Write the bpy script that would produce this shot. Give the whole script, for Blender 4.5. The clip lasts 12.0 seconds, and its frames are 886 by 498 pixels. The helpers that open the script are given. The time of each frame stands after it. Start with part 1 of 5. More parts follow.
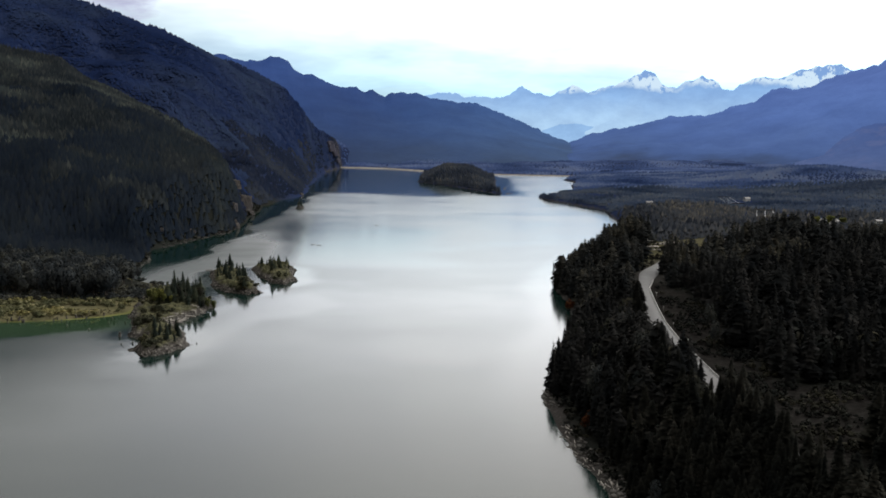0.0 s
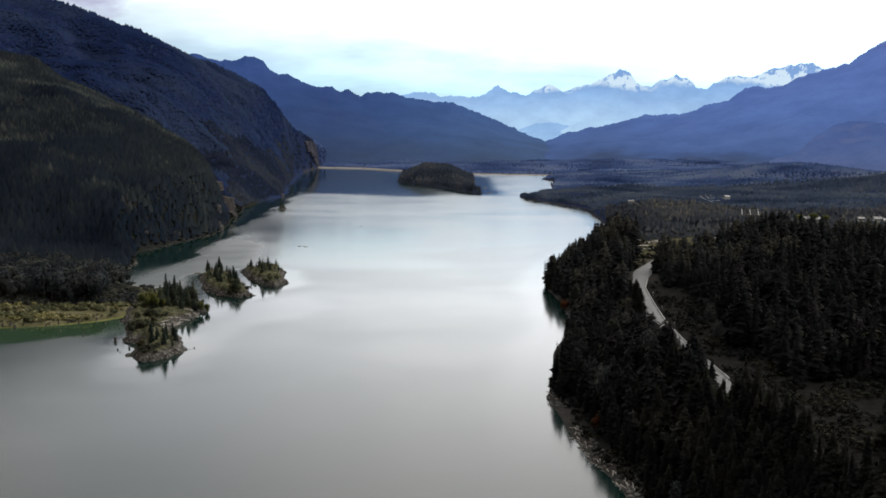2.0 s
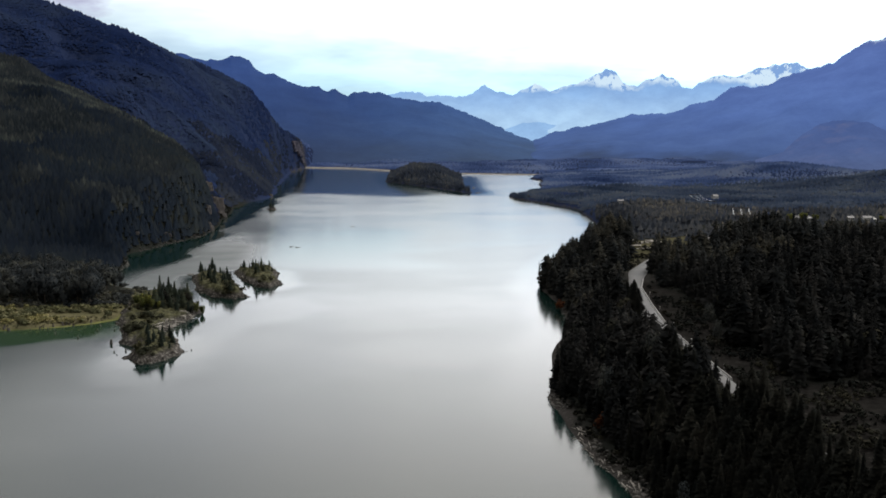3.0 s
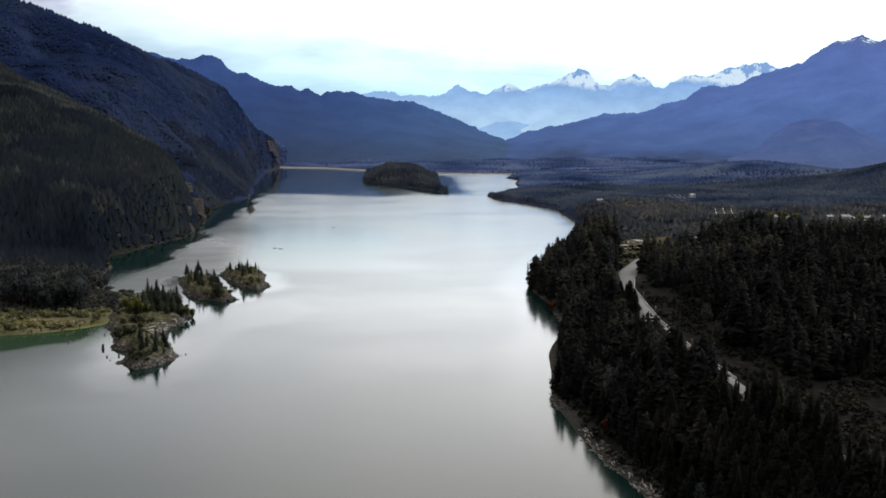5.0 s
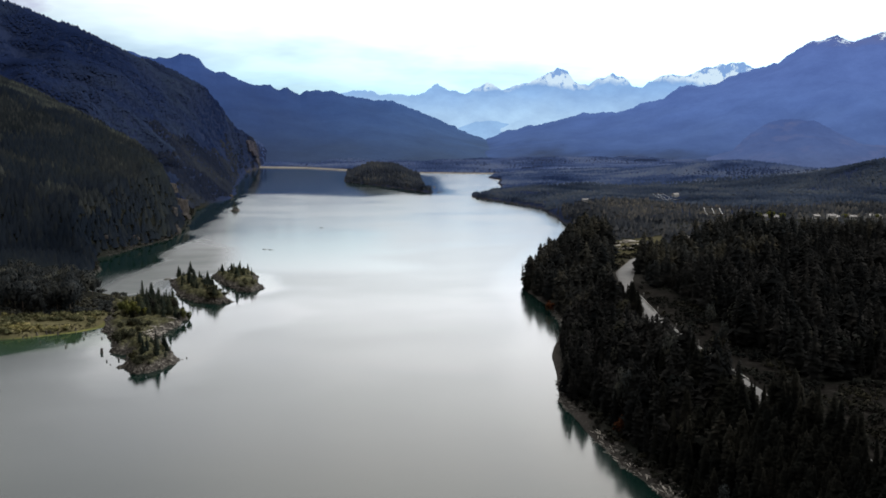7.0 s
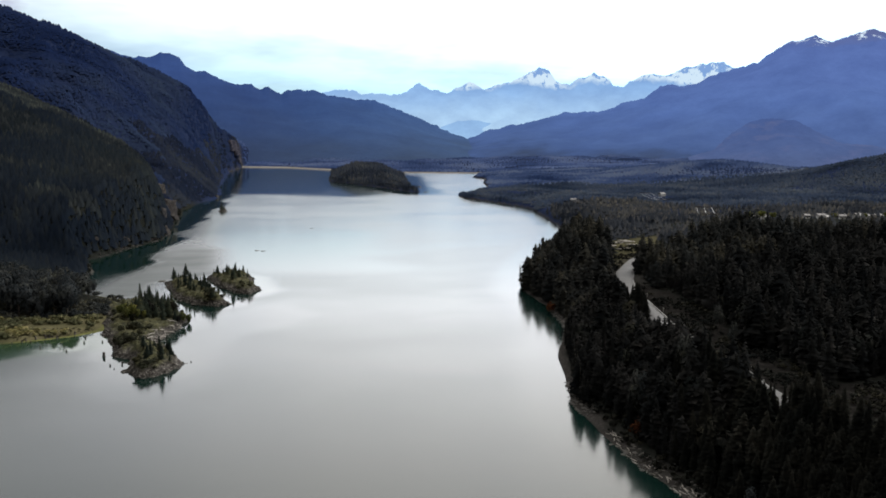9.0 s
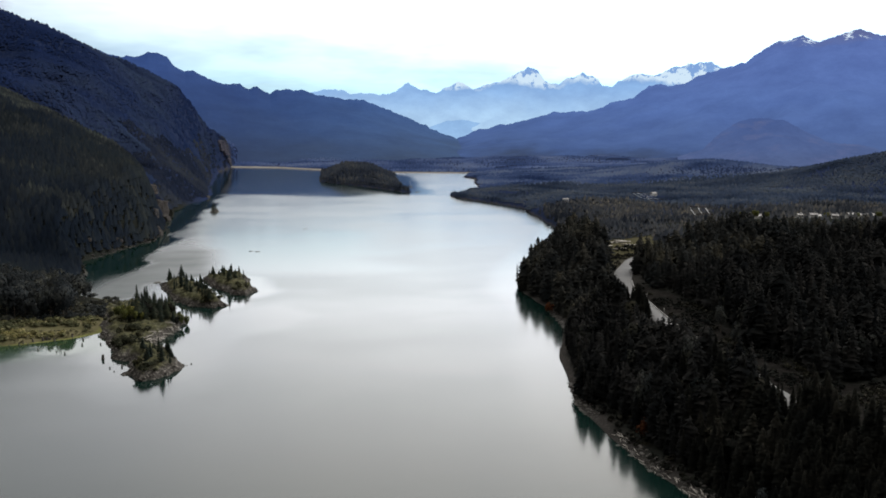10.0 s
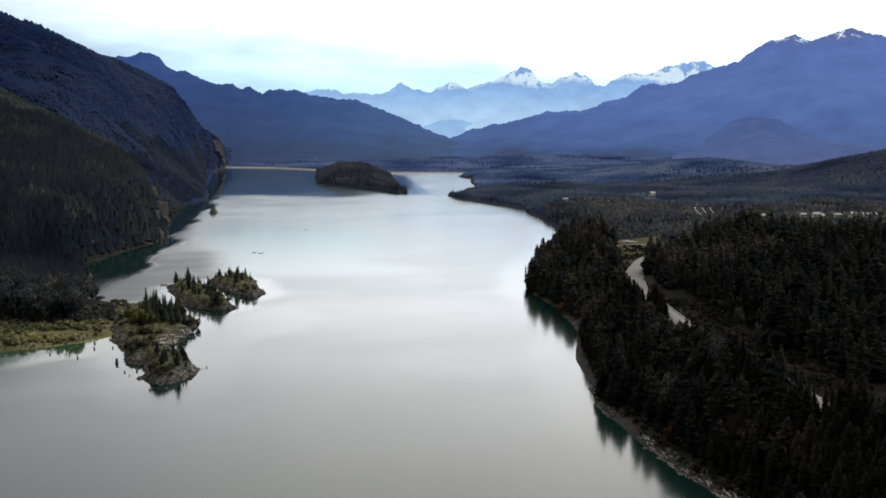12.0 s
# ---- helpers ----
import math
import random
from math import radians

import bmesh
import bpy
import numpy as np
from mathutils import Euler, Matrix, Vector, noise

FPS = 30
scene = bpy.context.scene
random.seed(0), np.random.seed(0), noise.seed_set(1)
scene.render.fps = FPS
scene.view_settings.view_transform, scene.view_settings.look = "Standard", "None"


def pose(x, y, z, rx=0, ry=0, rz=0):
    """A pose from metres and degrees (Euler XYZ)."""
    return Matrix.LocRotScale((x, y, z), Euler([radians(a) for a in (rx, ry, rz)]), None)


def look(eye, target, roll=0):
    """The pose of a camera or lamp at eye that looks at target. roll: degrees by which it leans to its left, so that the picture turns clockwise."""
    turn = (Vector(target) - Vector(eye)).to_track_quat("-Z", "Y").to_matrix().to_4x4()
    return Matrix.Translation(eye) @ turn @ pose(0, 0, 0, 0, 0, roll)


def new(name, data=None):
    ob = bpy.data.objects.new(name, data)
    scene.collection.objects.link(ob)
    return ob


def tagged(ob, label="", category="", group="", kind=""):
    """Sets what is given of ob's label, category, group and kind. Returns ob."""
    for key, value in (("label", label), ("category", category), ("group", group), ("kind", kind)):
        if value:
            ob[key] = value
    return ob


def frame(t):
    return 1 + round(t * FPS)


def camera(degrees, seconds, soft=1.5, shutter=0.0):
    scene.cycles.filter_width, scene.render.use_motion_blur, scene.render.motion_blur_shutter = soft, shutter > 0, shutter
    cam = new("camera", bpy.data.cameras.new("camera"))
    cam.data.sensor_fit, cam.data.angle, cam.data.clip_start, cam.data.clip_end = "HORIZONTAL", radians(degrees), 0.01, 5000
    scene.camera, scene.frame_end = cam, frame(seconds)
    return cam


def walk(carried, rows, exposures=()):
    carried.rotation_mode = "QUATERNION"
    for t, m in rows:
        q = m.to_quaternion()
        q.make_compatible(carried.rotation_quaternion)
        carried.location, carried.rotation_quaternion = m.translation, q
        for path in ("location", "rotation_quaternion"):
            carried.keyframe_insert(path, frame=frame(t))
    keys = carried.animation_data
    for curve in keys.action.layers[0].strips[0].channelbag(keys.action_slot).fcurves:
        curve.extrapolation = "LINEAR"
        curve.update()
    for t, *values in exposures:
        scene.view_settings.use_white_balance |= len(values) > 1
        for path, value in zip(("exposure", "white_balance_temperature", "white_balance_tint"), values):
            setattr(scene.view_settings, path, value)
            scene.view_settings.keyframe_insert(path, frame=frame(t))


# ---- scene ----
cam = camera(53, 12.0, 1.7)
PATH = [
    (0, pose(-15.10, 9.13, 100.78) @ pose(0, 0, 0, 0, 0, -1.814) @ pose(0, 0, 0, 82.989) @ pose(0, 0, 0, 0, 0, 0.628)),
    (0.5, pose(-18.04, 9.28, 101.03) @ pose(0, 0, 0, 0, 0, -2.222) @ pose(0, 0, 0, 82.981) @ pose(0, 0, 0, 0, 0, 0.550)),
    (1, pose(-20.94, 9.48, 101.30) @ pose(0, 0, 0, 0, 0, -2.627) @ pose(0, 0, 0, 82.972) @ pose(0, 0, 0, 0, 0, 0.482)),
    (1.5, pose(-23.83, 9.73, 101.56) @ pose(0, 0, 0, 0, 0, -3.012) @ pose(0, 0, 0, 82.963) @ pose(0, 0, 0, 0, 0, 0.424)),
    (2, pose(-26.70, 10.03, 101.83) @ pose(0, 0, 0, 0, 0, -3.428) @ pose(0, 0, 0, 82.952) @ pose(0, 0, 0, 0, 0, 0.374)),
    (2.5, pose(-29.57, 10.38, 102.10) @ pose(0, 0, 0, 0, 0, -3.859) @ pose(0, 0, 0, 82.942) @ pose(0, 0, 0, 0, 0, 0.333)),
    (3, pose(-32.44, 10.77, 102.37) @ pose(0, 0, 0, 0, 0, -4.325) @ pose(0, 0, 0, 82.931) @ pose(0, 0, 0, 0, 0, 0.299)),
    (5, pose(-44.05, 12.76, 103.45) @ pose(0, 0, 0, 0, 0, -6.136) @ pose(0, 0, 0, 82.884) @ pose(0, 0, 0, 0, 0, 0.219)),
    (5.5, pose(-47.00, 13.36, 103.73) @ pose(0, 0, 0, 0, 0, -6.494) @ pose(0, 0, 0, 82.872) @ pose(0, 0, 0, 0, 0, 0.209)),
    (6, pose(-49.97, 13.99, 104.00) @ pose(0, 0, 0, 0, 0, -6.875) @ pose(0, 0, 0, 82.859) @ pose(0, 0, 0, 0, 0, 0.201)),
    (6.5, pose(-52.96, 14.65, 104.27) @ pose(0, 0, 0, 0, 0, -7.247) @ pose(0, 0, 0, 82.847) @ pose(0, 0, 0, 0, 0, 0.194)),
    (7, pose(-55.96, 15.36, 104.53) @ pose(0, 0, 0, 0, 0, -7.591) @ pose(0, 0, 0, 82.835) @ pose(0, 0, 0, 0, 0, 0.188)),
    (9, pose(-68.00, 18.54, 105.54) @ pose(0, 0, 0, 0, 0, -8.881) @ pose(0, 0, 0, 82.790) @ pose(0, 0, 0, 0, 0, 0.152)),
    (9.5, pose(-70.98, 19.44, 105.78) @ pose(0, 0, 0, 0, 0, -9.239) @ pose(0, 0, 0, 82.780) @ pose(0, 0, 0, 0, 0, 0.136)),
    (10, pose(-73.93, 20.37, 106.01) @ pose(0, 0, 0, 0, 0, -9.641) @ pose(0, 0, 0, 82.770) @ pose(0, 0, 0, 0, 0, 0.116)),
    (10.5, pose(-76.83, 21.35, 106.22) @ pose(0, 0, 0, 0, 0, -10.002) @ pose(0, 0, 0, 82.761) @ pose(0, 0, 0, 0, 0, 0.090)),
    (11, pose(-79.67, 22.38, 106.43) @ pose(0, 0, 0, 0, 0, -10.214) @ pose(0, 0, 0, 82.752) @ pose(0, 0, 0, 0, 0, 0.058)),
    (11.5, pose(-82.44, 23.45, 106.62) @ pose(0, 0, 0, 0, 0, -10.176) @ pose(0, 0, 0, 82.745) @ pose(0, 0, 0, 0, 0, 0.019)),
    (12, pose(-85.12, 24.58, 106.80) @ pose(0, 0, 0, 0, 0, -10.189) @ pose(0, 0, 0, 82.738) @ pose(0, 0, 0, 0, 0, -0.028)),
]
walk(cam, PATH)

# ---- world, sun ----
SUN_TURN, SUN_RISE = 44.0, 36.0
world = bpy.data.worlds.new("sky")
scene.world = world
world.use_nodes = True
wn, wl = world.node_tree.nodes, world.node_tree.links
wn.clear()


def wnode(kind, **values):
    n = wn.new(kind)
    for k, v in values.items():
        n.inputs[k].default_value = v
    return n


sky = wn.new("ShaderNodeTexSky")
sky.sky_type, sky.sun_disc = "NISHITA", False
sky.sun_elevation, sky.sun_rotation = radians(SUN_RISE), radians(SUN_TURN)
sky.air_density, sky.dust_density, sky.ozone_density = 1.0, 0.3, 3.0
blue = wn.new("ShaderNodeBackground")
blue.inputs["Strength"].default_value = 0.07
wl.new(sky.outputs[0], blue.inputs["Color"])
coord = wn.new("ShaderNodeTexCoord")
split = wn.new("ShaderNodeSeparateXYZ")
wl.new(coord.outputs["Generated"], split.inputs[0])


def wmath(op, a, b=None, clamp=False):
    n = wn.new("ShaderNodeMath")
    n.operation, n.use_clamp = op, clamp
    for i, v in enumerate((a, b)):
        if v is None:
            continue
        if isinstance(v, (int, float)):
            n.inputs[i].default_value = v
        else:
            wl.new(v, n.inputs[i])
    return n.outputs[0]


lift = wmath("ADD", wmath("MAXIMUM", split.outputs[2], 0.0), 0.16)
flat = wn.new("ShaderNodeCombineXYZ")
wl.new(wmath("DIVIDE", split.outputs[0], lift), flat.inputs[0])
wl.new(wmath("DIVIDE", split.outputs[1], lift), flat.inputs[1])
cloud = wnode("ShaderNodeTexNoise", Scale=0.9, Detail=6.0, Roughness=0.55)
wl.new(flat.outputs[0], cloud.inputs["Vector"])
# cloud cover thickens with height above the horizon
cover = wmath("ADD", wmath("MULTIPLY", split.outputs[2], 4.2), wmath("MULTIPLY", wmath("SUBTRACT", cloud.outputs["Fac"], 0.5), 2.2))
cover = wmath("ADD", cover, 0.75, True)
white = wn.new("ShaderNodeBackground")
shade = wn.new("ShaderNodeValToRGB")
shade.color_ramp.elements[0].position, shade.color_ramp.elements[0].color = 0.36, (0.66, 0.68, 0.75, 1)
shade.color_ramp.elements[1].position, shade.color_ramp.elements[1].color = 0.52, (1.0, 0.99, 0.97, 1)
thick = wnode("ShaderNodeTexNoise", Scale=0.55, Detail=5.0, Roughness=0.6)
wl.new(flat.outputs[0], thick.inputs["Vector"])
wl.new(thick.outputs["Fac"], shade.inputs[0])
# thin veil near the horizon lets the blue through
veil = wn.new("ShaderNodeMix")
veil.data_type, veil.blend_type = "RGBA", "MULTIPLY"
veil.inputs[0].default_value = 1.0
tint = wn.new("ShaderNodeValToRGB")
tint.color_ramp.elements[0].position, tint.color_ramp.elements[0].color = 0.04, (0.27, 0.44, 0.55, 1)
tint.color_ramp.elements[1].position, tint.color_ramp.elements[1].color = 0.38, (0.88, 0.86, 0.845, 1)
mid_el = tint.color_ramp.elements.new(0.17)
mid_el.color = (1.03, 1.06, 1.12, 1)
low_el = tint.color_ramp.elements.new(0.125)
low_el.color = (0.52, 0.62, 0.67, 1)
wl.new(split.outputs[2], tint.inputs[0])
wl.new(shade.outputs[0], veil.inputs[6])
wl.new(tint.outputs[0], veil.inputs[7])
west_dot = wn.new("ShaderNodeVectorMath")
west_dot.operation = "DOT_PRODUCT"
west_dot.inputs[1].default_value = (-0.300, 0.943, 0.143)
wl.new(coord.outputs["Generated"], west_dot.inputs[0])
bank_noise = wnode("ShaderNodeTexNoise", Scale=2.2, Detail=6.0, Roughness=0.6)
wl.new(flat.outputs[0], bank_noise.inputs["Vector"])
bank_fac = wmath("ADD", wmath("DIVIDE", wmath("SUBTRACT", west_dot.outputs["Value"], 0.9990), 0.0009), wmath("MULTIPLY", wmath("SUBTRACT", bank_noise.outputs["Fac"], 0.52), 5.0), True)
dull = wn.new("ShaderNodeMix")
dull.data_type = "RGBA"
wl.new(bank_fac, dull.inputs[0])
wl.new(veil.outputs[2], dull.inputs[6])
dull.inputs[7].default_value = (0.30, 0.31, 0.43, 1)
wl.new(dull.outputs[2], white.inputs["Color"])
# clouds are brightest round the sun and dull on the far side of the sky
toward = wn.new("ShaderNodeVectorMath")
toward.operation = "DOT_PRODUCT"
toward.inputs[1].default_value = (math.sin(radians(SUN_TURN)) * math.cos(radians(SUN_RISE)), math.cos(radians(SUN_TURN)) * math.cos(radians(SUN_RISE)), math.sin(radians(SUN_RISE)))
wl.new(coord.outputs["Generated"], toward.inputs[0])
fall = wn.new("ShaderNodeValToRGB")
fall.color_ramp.interpolation = "B_SPLINE"
for el, (pos, v) in zip([fall.color_ramp.elements[0], fall.color_ramp.elements[1], fall.color_ramp.elements.new(0.62), fall.color_ramp.elements.new(0.80)],
                        ((0.30, 0.02), (1.0, 1.0), (0.60, 0.155), (0.80, 0.435))):
    el.position, el.color = pos, (v, v, v, 1)
wl.new(wmath("MULTIPLY_ADD", toward.outputs["Value"], 0.5), fall.inputs[0])
fall.inputs[0].links[0].from_node.inputs[2].default_value = 0.5
wl.new(wmath("MULTIPLY", fall.outputs[0], 4.5), white.inputs["Strength"])
blend = wn.new("ShaderNodeMixShader")
wl.new(cover, blend.inputs[0])
wl.new(blue.outputs[0], blend.inputs[1])
wl.new(white.outputs[0], blend.inputs[2])
wout = wn.new("ShaderNodeOutputWorld")
wl.new(blend.outputs[0], wout.inputs[0])

sun_data = bpy.data.lights.new("sun", "SUN")
sun_data.energy, sun_data.angle, sun_data.color = 0.9, radians(10), (1.0, 0.95, 0.86)
sun = new("sun", sun_data)
sa, se = radians(SUN_TURN), radians(SUN_RISE)
sun.matrix_world = look((0, 0, 900), (-900 * math.sin(sa) * math.cos(se), -900 * math.cos(sa) * math.cos(se), 900 - 900 * math.sin(se)))
scene.view_settings.exposure = 0.0

# ---- materials ----


class Mat:
    """A node material with a short way to add and link nodes."""

    def __init__(self, name, rough=0.8, spec=0.3):
        self.m = bpy.data.materials.new(name)
        self.m.use_nodes = True
        self.n, self.l = self.m.node_tree.nodes, self.m.node_tree.links
        self.b = self.n["Principled BSDF"]
        self.b.inputs["Roughness"].default_value = rough
        self.b.inputs["Specular IOR Level"].default_value = spec
        self.place = self.n.new("ShaderNodeNewGeometry").outputs["Position"]

    def put(self, value, socket):
        if isinstance(value, (int, float)):
            socket.default_value = value
        elif isinstance(value, tuple):
            socket.default_value = (*value, 1) if len(value) == 3 and socket.type == "RGBA" else value
        else:
            self.l.new(value, socket)

    def noise(self, scale, detail=4.0, rough=0.55, stretch=None, distort=0.0):
        n = self.n.new("ShaderNodeTexNoise")
        n.inputs["Scale"].default_value, n.inputs["Detail"].default_value = scale, detail
        n.inputs["Roughness"].default_value, n.inputs["Distortion"].default_value = rough, distort
        if stretch:
            mul = self.n.new("ShaderNodeVectorMath")
            mul.operation = "MULTIPLY"
            mul.inputs[1].default_value = stretch
            self.l.new(self.place, mul.inputs[0])
            self.l.new(mul.outputs[0], n.inputs["Vector"])
        else:
            self.l.new(self.place, n.inputs["Vector"])
        return n.outputs["Fac"]

    def ramp(self, fac, *stops):
        n = self.n.new("ShaderNodeValToRGB")
        e = n.color_ramp.elements
        while len(e) < len(stops):
            e.new(0.5)
        for el, (pos, col) in zip(e, stops):
            el.position, el.color = pos, (*col, 1)
        self.put(fac, n.inputs[0])
        return n.outputs[0]

    def mix(self, fac, a, b, kind="MIX"):
        n = self.n.new("ShaderNodeMix")
        n.data_type, n.blend_type = "RGBA", kind
        self.put(fac, n.inputs[0])
        self.put(a, n.inputs[6])
        self.put(b, n.inputs[7])
        return n.outputs[2]

    def math(self, op, a, b=0.0, clamp=False):
        n = self.n.new("ShaderNodeMath")
        n.operation, n.use_clamp = op, clamp
        self.put(a, n.inputs[0])
        self.put(b, n.inputs[1])
        return n.outputs[0]

    def color(self, value):
        self.put(value, self.b.inputs["Base Color"])
        return self

    def bump(self, height, strength=0.5, distance=1.0):
        n = self.n.new("ShaderNodeBump")
        n.inputs["Strength"].default_value, n.inputs["Distance"].default_value = strength, distance
        self.put(height, n.inputs["Height"])
        self.l.new(n.outputs[0], self.b.inputs["Normal"])
        return self

    def random(self, island=True):
        if island:
            return self.n.new("ShaderNodeNewGeometry").outputs["Random Per Island"]
        return self.n.new("ShaderNodeObjectInfo").outputs["Random"]


def foliage(name, dark, light, dry, patch=0.02, rough=0.75, warm=(1.65, 1.5, 1.2), thin=0.0, cool=(0.55, 0.60, 0.66)):
    """Needles or leaves: each bough a little different, stands of trees differing over tens of metres."""
    m = Mat(name, rough, 0.0)
    own = m.ramp(m.random(), (0.0, dark), (0.75, light), (1.0, dry))
    stand = m.ramp(m.noise(patch, 3), (0.34, cool), (0.5, (1.0, 1.0, 1.0)), (0.66, warm))
    tone = m.mix(1.0, own, stand, "MULTIPLY")
    m.color(tone)
    if thin:
        through_light = m.n.new("ShaderNodeBsdfTranslucent")
        m.l.new(tone, through_light.inputs["Color"])
        both = m.n.new("ShaderNodeMixShader")
        both.inputs[0].default_value = thin
        m.l.new(m.b.outputs[0], both.inputs[1])
        m.l.new(through_light.outputs[0], both.inputs[2])
        m.l.new(both.outputs[0], m.n["Material Output"].inputs["Surface"])
    m.b.inputs["Sheen Weight"].default_value = 0.0
    return m.m


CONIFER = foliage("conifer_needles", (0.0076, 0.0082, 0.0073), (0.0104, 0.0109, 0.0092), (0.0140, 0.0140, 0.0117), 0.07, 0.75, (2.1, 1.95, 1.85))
# spur needles carry some haze blue in their colour
CONIFER_HILL = foliage("hillside_conifers", (0.0080, 0.0112, 0.0168), (0.0106, 0.0140, 0.0187), (0.0140, 0.0167, 0.0192), 0.006, 0.75, (1.5, 1.4, 1.1))
# upper spur: young olive stand, its sunlit brightness also put into the colour
CONIFER_YOUNG_LIT = foliage("young_lit_hillside_trees", (0.0122, 0.0152, 0.0180), (0.0172, 0.0200, 0.0210), (0.0290, 0.0315, 0.0300), 0.012, 0.75, (1.9, 1.9, 1.65), 0.0, (0.66, 0.70, 0.76))
ISLE_TREES = foliage("island_trees", (0.020, 0.026, 0.038), (0.027, 0.032, 0.042), (0.040, 0.042, 0.045), 0.01)
# mixed grey-green woods, lightened as well by haze put into the colour
CONIFER_POINT = foliage("mixed_point_trees", (0.0195, 0.0210, 0.0205), (0.027, 0.0280, 0.0262), (0.042, 0.041, 0.036), 0.03)
LEAVES_OLIVE = foliage("dull_olive_leaves", (0.044, 0.045, 0.016), (0.080, 0.078, 0.028), (0.12, 0.106, 0.042), 0.1, thin=0.45)
# mountain needles: the blue of distance haze is mixed into their colour
CONIFER_FAR = foliage("haze_blue_mountain_conifers", (0.0096, 0.0170, 0.047), (0.0102, 0.0175, 0.047), (0.0118, 0.0185, 0.046), 0.004, 0.75, (1.9, 1.65, 1.15), 0.0, (0.72, 0.78, 0.86))
# foot woods: a darker copy with less of that haze blue
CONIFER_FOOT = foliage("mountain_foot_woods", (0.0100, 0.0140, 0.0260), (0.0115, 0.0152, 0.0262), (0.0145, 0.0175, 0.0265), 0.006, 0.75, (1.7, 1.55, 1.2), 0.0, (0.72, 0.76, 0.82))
# valley needles lightened and blued: haze is part of this colour
CONIFER_PLAIN = foliage("haze_tinted_valley_conifers", (0.0255, 0.037, 0.062), (0.0295, 0.040, 0.063), (0.039, 0.047, 0.063), 0.009, 0.75, (1.6, 1.45, 1.2), 0.0, (0.45, 0.50, 0.56))
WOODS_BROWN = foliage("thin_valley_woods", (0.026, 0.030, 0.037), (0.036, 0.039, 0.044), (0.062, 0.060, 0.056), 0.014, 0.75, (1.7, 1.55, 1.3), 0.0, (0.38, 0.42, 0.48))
# lighter copy of the bluff needles, the bench's brighter light in its colour
CONIFER_BENCH = foliage("lightened_bench_conifers", (0.0094, 0.0102, 0.0102), (0.0127, 0.0134, 0.0130), (0.0174, 0.0177, 0.0164), 0.07, 0.75, (2.2, 2.05, 2.0))
# plain needles, then the farthest: distance haze in the colour, paler with distance
CONIFER_HAZE_BLUE = foliage("haze_blue_conifers", (0.031, 0.050, 0.112), (0.033, 0.052, 0.113), (0.038, 0.055, 0.110), 0.0075, 0.75, (2.2, 1.8, 1.3), 0.0, (0.30, 0.34, 0.42))
CONIFER_HAZY = foliage("haze_tinted_far_conifers", (0.042, 0.066, 0.150), (0.044, 0.068, 0.151), (0.050, 0.071, 0.147), 0.005, 0.75, (1.9, 1.65, 1.3), 0.0, (0.5, 0.55, 0.62))
ISLET_NEEDLES = foliage("islet_needles", (0.016, 0.022, 0.019), (0.026, 0.033, 0.025), (0.046, 0.048, 0.030), 0.06)
LEAVES_YELLOW = foliage("yellowing_leaves", (0.055, 0.066, 0.022), (0.105, 0.112, 0.038), (0.165, 0.150, 0.056), 0.1, thin=0.45)
LEAVES_GREY = foliage("grey_green_leaves", (0.032, 0.036, 0.036), (0.045, 0.049, 0.047), (0.060, 0.062, 0.056), 0.05, thin=0.3)
LEAVES_BACK = foliage("shaded_broad_leaves", (0.025, 0.029, 0.031), (0.036, 0.040, 0.041), (0.050, 0.053, 0.051), 0.05, thin=0.3)
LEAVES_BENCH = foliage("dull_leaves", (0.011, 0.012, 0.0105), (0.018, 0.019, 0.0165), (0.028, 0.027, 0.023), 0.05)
LEAVES_MARSH = foliage("marsh_shrub_leaves", (0.076, 0.080, 0.040), (0.150, 0.148, 0.076), (0.235, 0.215, 0.125), 0.05, thin=0.45)
LEAVES_SAGE = foliage("sage_shrub_leaves", (0.036, 0.039, 0.025), (0.066, 0.067, 0.042), (0.105, 0.098, 0.064), 0.08, thin=0.45)
LEAVES_PALE = foliage("pale_dry_leaves", (0.10, 0.088, 0.066), (0.16, 0.142, 0.108), (0.23, 0.205, 0.16), 0.1, thin=0.45)
LEAVES_RUST = foliage("rust_leaves", (0.050, 0.020, 0.011), (0.095, 0.036, 0.018), (0.12, 0.056, 0.028), 0.2, thin=0.45)

BARK = Mat("bark", 0.9, 0.2)
BARK.color(BARK.ramp(BARK.noise(6, 5, 0.6, (1, 1, 0.15)), (0.3, (0.03, 0.025, 0.02)), (0.7, (0.12, 0.10, 0.085))))
BARK = BARK.m
DRIFT = Mat("weathered_wood", 0.85, 0.2)
DRIFT.color(DRIFT.ramp(DRIFT.noise(2.5, 5), (0.3, (0.17, 0.155, 0.135)), (0.7, (0.46, 0.43, 0.38))))
DRIFT = DRIFT.m
STUMP = Mat("wet_stump_wood", 0.7, 0.4)
STUMP.color(STUMP.ramp(STUMP.noise(3, 4), (0.3, (0.015, 0.013, 0.011)), (0.7, (0.06, 0.05, 0.04))))
STUMP = STUMP.m

ROCK = Mat("lake_rock", 0.85, 0.3)
rock_grain = ROCK.noise(0.55, 7, 0.65)
ROCK.color(ROCK.mix(0.6, ROCK.ramp(rock_grain, (0.3, (0.026, 0.024, 0.022)), (0.55, (0.075, 0.070, 0.063)), (0.75, (0.17, 0.158, 0.142))),
                    ROCK.ramp(ROCK.noise(0.06, 3), (0.3, (0.035, 0.033, 0.028)), (0.7, (0.10, 0.092, 0.078)))))
ROCK.bump(rock_grain, 0.8, 0.6)
ROCK = ROCK.m

CLIFF = Mat("warm_cliff_rock", 0.9, 0.1)
cg = CLIFF.noise(0.12, 7, 0.7, (1.0, 1.0, 0.35))
